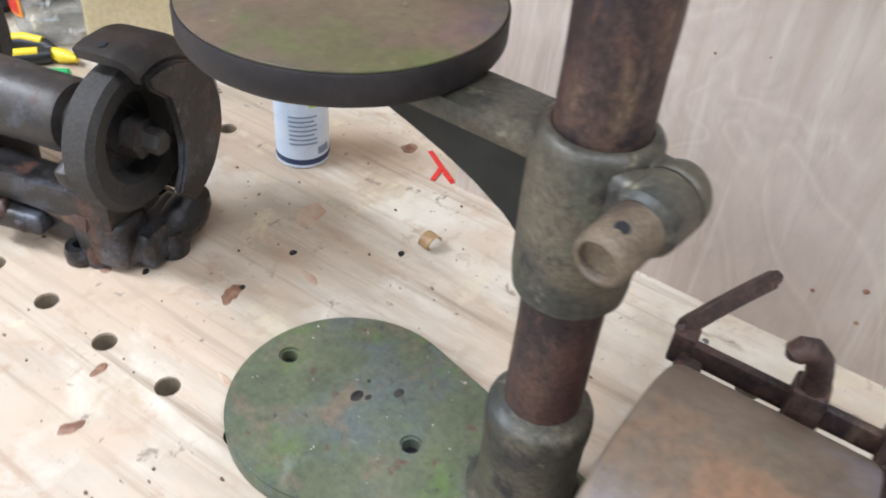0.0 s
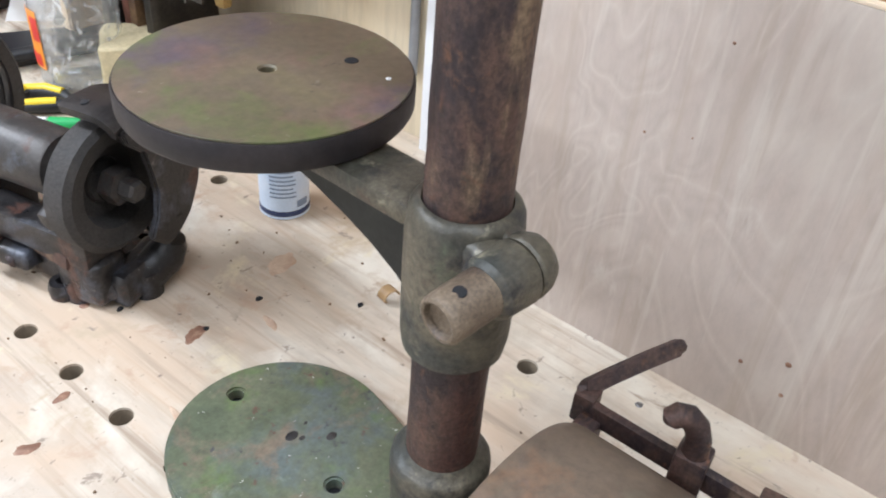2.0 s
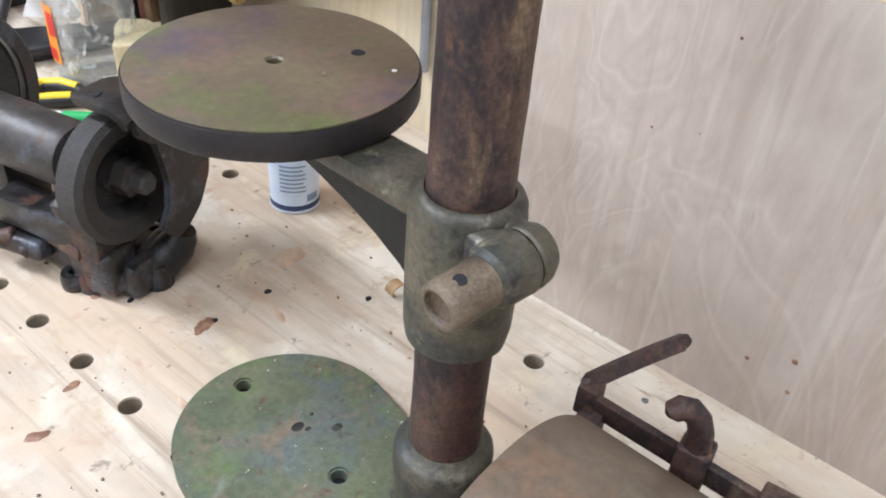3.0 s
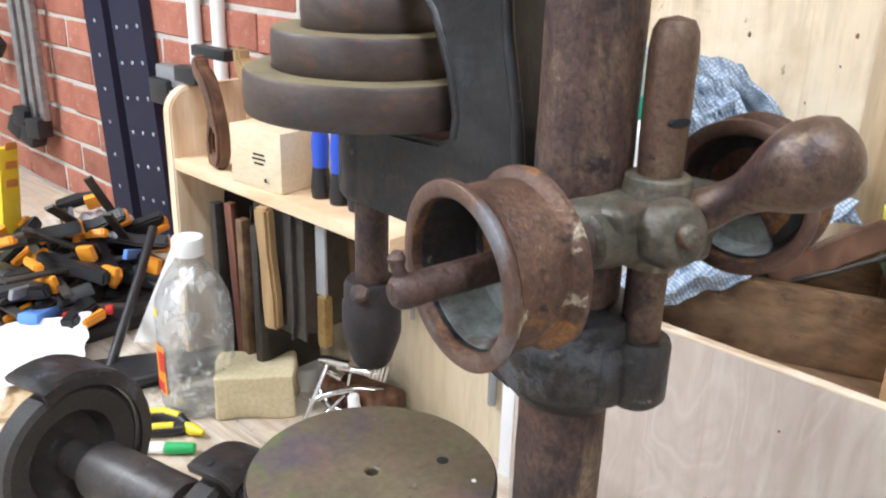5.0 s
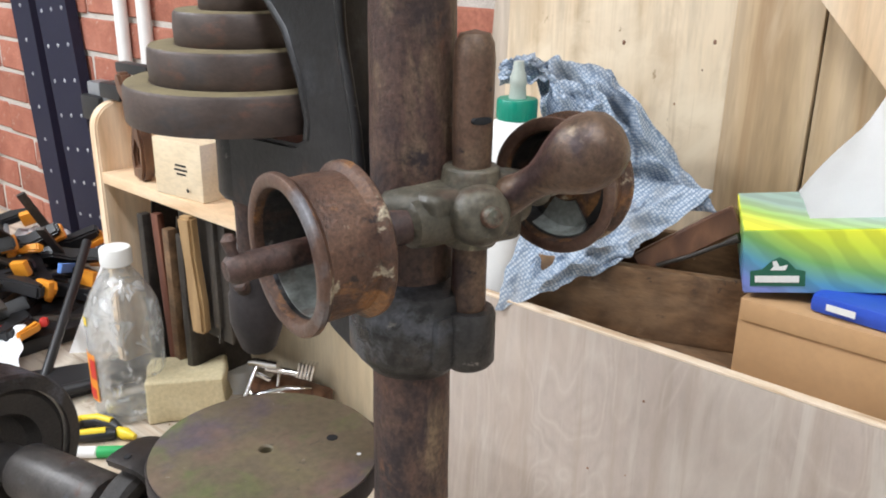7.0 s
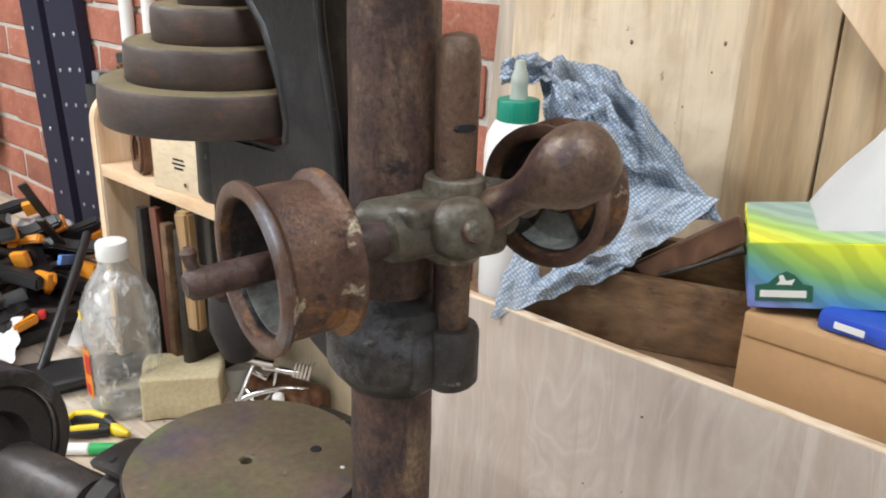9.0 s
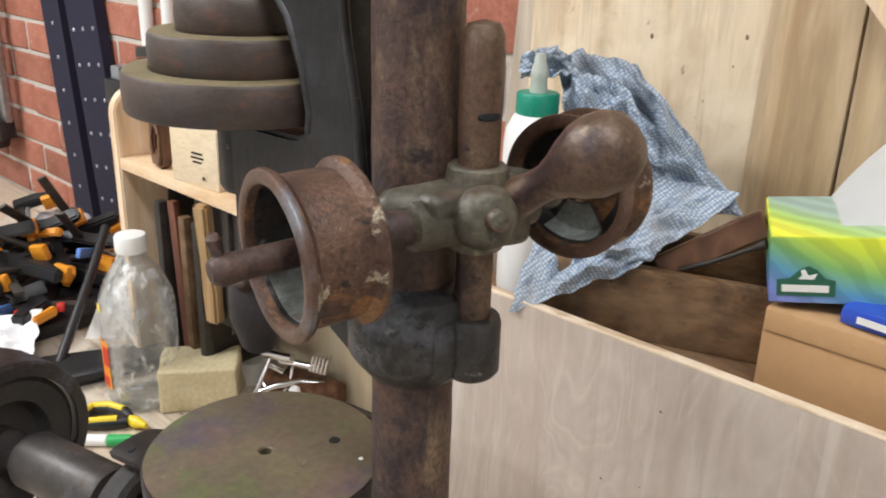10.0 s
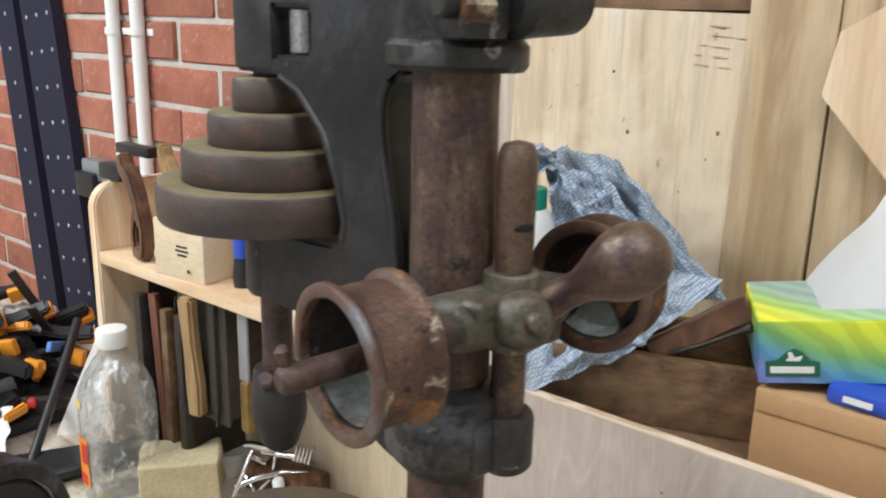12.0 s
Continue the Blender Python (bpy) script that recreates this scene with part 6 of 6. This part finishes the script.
rod(bm, [(0.398, 0.322, TOP + 0.02), (0.42, 0.30, TOP + 0.034), (0.45, 0.275, TOP + 0.04), (0.475, 0.25, TOP + 0.036)], 0.0045, 12)
rod(bm, [(0.41, 0.30, TOP + 0.005), (0.44, 0.29, TOP + 0.03), (0.455, 0.30, TOP + 0.055)], 0.0028, 10)
block(bm, (0.437, 0.312, TOP + 0.055), (0.018, 0.026, 0.008), 0.002, (20, 10, 30))
part("frame", bm, CHROME, jig, "bright chromed frame")
bm = B()
turned(bm, (0.43, 0.26, TOP + 0.012), (0.428, 0.262, TOP + 0.044), [(0, 0), (0.009, 0), (0.011, 0.2), (0.0085, 0.5), (0.0085, 0.9), (0.006, 1.0), (0, 1.0)], 20)
part("knob", bm, WHITE_PLASTIC, jig, "white round knob")
bm = B()
lathe(bm, [(0, 0), (0.024, 0), (0.025, 0.03), (0.022, 0.035), (0, 0.036)], Matrix.Translation((0.446, 0.392, TOP)), 32)
solo("small_jar", bm, WHITE_PLASTIC, (0.446, 0.392, TOP), "small white plastic jar lid beside the jig", "jar")
bm = B()
strap(bm, [(0.44, 0.275, TOP + 0.03), (0.47, 0.22, TOP + 0.022), (0.497, 0.165, TOP + 0.008)], 0.012, 0.003, (0.9, 0.4, 0))
block(bm, (0.495, 0.165, TOP + 0.004), (0.02, 0.04, 0.008), 0.001, (0, 0, 20))
solo("marking_knife", bm, SAW_STEEL, (0.47, 0.22, TOP), "long thin dark steel blade leaning on the jig", "blade")

# ---- the far end of the bench: tray, paper, heap of clamps ----
tray = thing("black_tray", (0.30, 0.62, TOP), "low black rubber tray with a curved rim on the bench", "tray")
bm = B()
prism(bm, [(0.14, 0.60), (0.20, 0.56), (0.33, 0.53), (0.44, 0.505), (0.46, 0.55), (0.36, 0.60), (0.24, 0.66), (0.16, 0.68)], Matrix.Translation((0, 0, TOP)), 0.014, 0.003)
rod(bm, [(0.135, 0.60, TOP + 0.016), (0.20, 0.556, TOP + 0.02), (0.33, 0.526, TOP + 0.02), (0.45, 0.50, TOP + 0.016)], 0.009, 12)
part("rim", bm, BLACK_PLASTIC, tray)
bm = B()
block(bm, (0.16, 0.60, TOP + 0.004), (0.16, 0.10, 0.008), 0.001, (0, 0, -30))
solo("brown_offcut", bm, OAK_DARK, (0.16, 0.60, TOP), "flat brown wood offcut on the bench", "offcut")
bm = B()
prism(bm, [(0.0, 0.0), (0.092, 0.0), (0.092, 0.19), (0.085, 0.19)], Matrix(((0.743, 0, 0.669, 0.32), (-0.669, 0, 0.743, 0.703), (0, 1, 0, TOP), (0, 0, 0, 1))), 0.006)
solo("white_sign_panel", bm, TISSUE, (0.355, 0.672, TOP), "blank white card leaning upright behind the bottle", "card")
bm = B()
rod(bm, [(0.245, 0.63, TOP + 0.008), (0.30, 0.68, TOP + 0.055), (0.36, 0.735, TOP + 0.105), (0.42, 0.795, TOP + 0.155)], 0.008, 10)
solo("black_bar", bm, BLACK_PLASTIC, (0.25, 0.63, TOP), "long black bar leaning over the heap of clamps", "bar")

CLAMP = thing("bar_clamp", (0, 0, 0), "black one-hand bar clamp with orange pads in a heap", "clamp", "heap of clamps")
part("bar", block(B(), (0, 0, 0), (0.30, 0.006, 0.016), 0.001), SAW_STEEL, CLAMP, "dark steel bar")
bm = B()
prism(bm, [(0, -0.01), (0.026, -0.012), (0.03, 0.03), (0.018, 0.075), (0.004, 0.078), (0.002, 0.03)], Matrix(((1, 0, 0, 0.12), (0, 0, 1, -0.009), (0, 1, 0, 0), (0, 0, 0, 1))), 0.018, 0.003)
part("fixed_jaw", bm, BLACK_PLASTIC, CLAMP)
bm = B()
prism(bm, [(0, -0.07), (0.022, -0.075), (0.03, -0.01), (0.045, 0.025), (0.03, 0.075), (0.014, 0.075), (0.01, 0.02), (-0.012, -0.01)], Matrix(((1, 0, 0, -0.03), (0, 0, 1, -0.012), (0, 1, 0, 0), (0, 0, 0, 1))), 0.024, 0.004)
part("sliding_jaw", bm, BLACK_PLASTIC, CLAMP)
for x in (0.116, 0.012):
    part("pad", block(B(), (x, 0, 0.06), (0.014, 0.03, 0.032), 0.004), ORANGE_PLASTIC, CLAMP, "orange pad")
bm = B()
prism(bm, [(-0.045, -0.03), (-0.03, -0.075), (-0.022, -0.072), (-0.032, -0.02)], Matrix(((1, 0, 0, -0.02), (0, 0, 1, -0.008), (0, 1, 0, 0), (0, 0, 0, 1))), 0.016, 0.003)
part("trigger", bm, ORANGE_PLASTIC, CLAMP, "orange trigger")
HEAP = [(0.275, 0.94, 0.135, 80, 20, 60), (0.30, 0.84, 0.10, 95, 10, 20), (0.22, 0.90, 0.075, 70, -15, 110), (0.37, 0.95, 0.12, 60, 35, 40), (0.27, 0.90, 0.09, 85, 0, 80), (0.37, 0.88, 0.085, 100, 30, -20),
        (0.20, 0.86, 0.08, 80, -10, 30), (0.44, 0.94, 0.10, 40, 60, 15), (0.27, 0.79, 0.05, 90, 5, 130), (0.24, 0.96, 0.07, 90, 8, 10), (0.35, 1.0, 0.08, 75, -20, 70), (0.43, 0.92, 0.09, 90, 40, 50),
        (0.17, 0.93, 0.06, 88, 0, 95), (0.28, 1.08, 0.08, 70, 15, 120)]
for x, y, h, a, b, c in HEAP[1:]:
    copy_thing(CLAMP, pose(x, y, TOP + h, a, b, c))
CLAMP.matrix_basis = pose(HEAP[0][0], HEAP[0][1], TOP + HEAP[0][2], *HEAP[0][3:])
bm = B()
heap_rng = random.Random(3)
for k in range(46):
    x, y = heap_rng.uniform(0.17, 0.47), heap_rng.uniform(0.80, 1.15)
    h = heap_rng.uniform(0.01, 0.10)
    block(bm, (x, y, TOP + h * 0.7), (heap_rng.uniform(0.05, 0.14), 0.016, heap_rng.uniform(0.014, 0.03)), 0.003, (heap_rng.uniform(-40, 40), heap_rng.uniform(-30, 30), heap_rng.uniform(0, 180)))
block(bm, (0.32, 0.92, TOP + 0.014), (0.3, 0.36, 0.028), 0.01)
solo("tool_heap", bm, BLACK_PLASTIC, (0.32, 0.92, TOP), "heap of black tool handles under the clamps", "tool heap", kind="stuff")
for x, y, z, sx, sy, sz, c, material, label in ((0.215, 0.80, 0.052, 0.09, 0.035, 0.018, 40, SKY_PLASTIC, "bright blue rubber handled tool in the heap"),
                                                (0.255, 0.775, 0.045, 0.035, 0.018, 0.014, 20, RED_PLASTIC, "small red plastic cap in the heap"),
                                                (0.30, 0.735, 0.055, 0.02, 0.014, 0.016, 60, RED_PLASTIC, "small red plastic cap in the heap")):
    solo("tool_grip", block(B(), (x, y, TOP + z), (sx, sy, sz), 0.006, (0, 12, c)), material, (x, y, TOP), label, "tool grip")


for x, y, z, length, tilt, c, material, label in ((0.26, 0.86, 0.075, 0.22, 12, 35, GREY_METAL, "bright grey steel clamp bar lying on the heap"), (0.36, 0.99, 0.10, 0.24, -8, 70, GREY_METAL, "bright grey steel clamp bar lying on the heap"),
                                                  (0.20, 0.98, 0.07, 0.2, 5, 110, GREY_METAL, "bright grey steel clamp bar lying on the heap"), (0.41, 0.86, 0.09, 0.12, 20, 50, SKY_PLASTIC, "pale blue tool handle on the heap")):
    solo("clamp_bar", block(B(), (x, y, TOP + z), (length, 0.008, 0.018), 0.002, (10, tilt, c)), material, (x, y, TOP), label, "clamp bar")
cyl(bm := B(), (0.43, 1.1, TOP + 0.055), (0.428, 1.09, TOP + 0.075), 0.045, None, 28, 0.004)
solo("plastic_tub", bm, WHITE_PLASTIC, (0.43, 1.1, TOP), "round white plastic tub lying on the heap of clamps", "tub")


def crumple(name, spot, size, material, label, category, seed, squash=(1, 1, 0.6)):
    bm = B()
    bmesh.ops.create_icosphere(bm, subdivisions=4, radius=1)
    for v in bm.verts:
        d = v.co.normalized()
        r = 1 + 0.4 * (abs(noise.noise(d * 1.6 + Vector((seed, 0, 0)))) - 0.3) + 0.1 * abs(noise.noise(d * 3.5 + Vector((0, seed, 0))))
        v.co = Vector((d.x * size * squash[0], d.y * size * squash[1], max(-0.55, d.z) * size * squash[2] + 0.55 * size * squash[2])) * r + Vector(spot)
        v.co.z = max(v.co.z, spot[2])
    return solo(name, bm, material, spot, label, category, smooth=50)


solo("crumpled_paper", rag_sheet(40, 40, patch((0.085, 0.655, TOP + 0.022), (0.14, 0.81, TOP + 0.05), (0.20, 0.630, TOP + 0.026), (0.27, 0.735, TOP + 0.06)), 7.7, 0.06, 0.006), PAPER, (0.18, 0.70, TOP), "crumpled white paper towel on the bench", "paper towel")
crumple("plastic_bag", (0.46, 1.10, TOP + 0.03), 0.06, plain("milky_plastic_bag", (0.7, 0.66, 0.68), 0.35), "crumpled milky plastic bag on the heap of clamps", "plastic bag", 5.0, (1, 1, 0.8))

level = thing("spirit_level", (0.30, 1.10, TOP), "yellow spirit level standing against the heap", "spirit level")
bm = B()
LM = pose(0.29, 1.12, TOP + 0.13, 0, 9, 30)
block(bm, LM.translation, (0.05, 0.022, 0.255), 0.003, (0, 7, 30))
part("body", bm, YELLOW_PLASTIC, level)
bm = B()
for k in range(3):
    block(bm, LM @ Vector((0.0, -0.0125, 0.13 - 0.035 * k)), (0.03, 0.002, 0.014), 0.001, (0, 7, 30))
part("vial_window", bm, plain("orange_brown_print", (0.6, 0.25, 0.06), 0.4), level)

# ---- on the brick wall ----
for y, z, label in ((0.893, 1.24, "white plastic cable conduit running up the brick wall"), (0.812, 1.24, "white plastic cable conduit running up the brick wall")):
    pipe = thing("cable_conduit", (EAST - 0.012, y, z), label, "conduit", "cable conduits")
    cyl(bm := B(), (EAST - 0.0135, y, z), (EAST - 0.0135, y, 2.69), 0.0125, None, 24)
    part("pipe", bm, WHITE_PLASTIC, pipe)
    for zz in (1.552, 2.2):
        bm = B()
        strap(bm, [(EAST - 0.0135 - 0.0145 * math.cos(a), y + 0.0145 * math.sin(a), zz) for a in [radians(-95 + 19 * k) for k in range(11)]], 0.012, 0.003, (0, 0, 1))
        block(bm, (EAST - 0.003, y - 0.024, zz), (0.004, 0.02, 0.012), 0.001)
        part("clip", bm, WHITE_PLASTIC, pipe)
bm = B()
block(bm, (EAST - 0.02, 0.93, 1.285), (0.036, 0.16, 0.04), 0.004)
solo("socket_box", bm, GREY_METAL, (EAST - 0.02, 0.93, 1.265), "grey metal socket box on the brick wall", "socket box")
bm = B()
block(bm, (EAST - 0.03, 0.985, 1.255), (0.04, 0.07, 0.05), 0.006)
solo("black_plug", bm, BLACK_PLASTIC, (EAST - 0.03, 0.985, 1.23), "black plug beside the socket box", "plug")


def slotted_upright(y_top, y_bot, width, label):
    up = thing("slotted_upright", (EAST - 0.02, y_bot, TOP), label, "shelf upright", "navy shelf uprights")
    lean = math.degrees(math.atan2(y_top - y_bot, 0.9))
    c = Vector((EAST - 0.014, (y_top + y_bot) / 2, TOP + 0.45))
    m = Matrix.Translation(c) @ pose(0, 0, 0, -lean, 0, 0)
    bm = B()
    h = 0.45 / math.cos(radians(lean))
    prism(bm, [(-width / 2, 0), (width / 2, 0), (width / 2, 0.022), (width / 2 - 0.002, 0.022), (width / 2 - 0.002, 0.002), (-width / 2 + 0.002, 0.002), (-width / 2 + 0.002, 0.022), (-width / 2, 0.022)],
          m @ Matrix(((0, 1, 0, -0.012), (1, 0, 0, 0), (0, 0, 1, -h), (0, 0, 0, 1))), 2 * h)
    post = part("post", bm, NAVY, up)
    for k in range(13):
        for off in ((0,) if width < 0.1 else (-0.045, 0.0, 0.045)):
            bm = B()
            lathe(bm, [(0, 0.0012), (0.0035, 0.001), (0.0045, 0)], m @ Matrix.Translation((-0.012, off, -0.42 + 0.072 * k)) @ pose(0, 0, 0, 0, -90, 0), 10)
            part("rivet", bm, GREY_METAL, post)
    return up


slotted_upright(1.325, 1.235, 0.088, "navy blue perforated steel upright leaning on the brick wall")
slotted_upright(1.19, 1.08, 0.13, "wide navy blue perforated steel upright leaning on the brick wall")
sash = thing("sash_clamp", (0.56, 1.68, 1.04), "aluminium sash clamp bars hanging on the brick wall", "sash clamp")
for k, y in enumerate((1.60, 1.655, 1.71)):
    part("rail", block(B(), (0.565, y, 1.62), (0.016, 0.030, 1.05), 0.003), STEEL, sash)
for k, (y, z) in enumerate(((1.62, 1.075), (1.70, 1.09), (1.66, 1.05), (1.74, 1.06), (1.86, 1.25))):
    part("clamp_head", block(B(), (0.555, y, z), (0.045, 0.05, 0.05), 0.007, (10 * k, 0, 15)), BLACK_PLASTIC, sash, "black clamp head")

# ---- bricks of the wall, in stretcher bond ----
def brick_mesh(length, seed):
    bm = B()
    block(bm, (0, 0, 0), (0.06, length, 0.0645), 0.003, (0, 0, 0), 1)
    r = random.Random(seed)
    for v in bm.verts:
        v.co += Vector((r.uniform(-1, 1), r.uniform(-1, 1), r.uniform(-1, 1))) * 0.0009
    return mesh_of("brick", bm, BRICK)


FULL = [brick_mesh(0.215, k) for k in range(5)]
lay = random.Random(11)
for row in range(-2, 14):
    z = 0.9 + 0.0375 + 0.075 * row
    for col in range(-3, 12):
        y = -0.3 + 0.225 * col + (0.1125 if row % 2 else 0)
        if -0.25 < y < 2.45 and 0.7 < z < 1.9:
            ob = new("brick", FULL[lay.randrange(5)])
            ob.parent = wall_east
            ob.matrix_parent_inverse = wall_east.matrix_basis.inverted()
            ob.matrix_basis = pose(EAST + 0.03 + lay.uniform(-0.002, 0.002), y + lay.uniform(-0.003, 0.003), z + lay.uniform(-0.0015, 0.0015), lay.uniform(-0.5, 0.5), 0, lay.uniform(-0.6, 0.6))
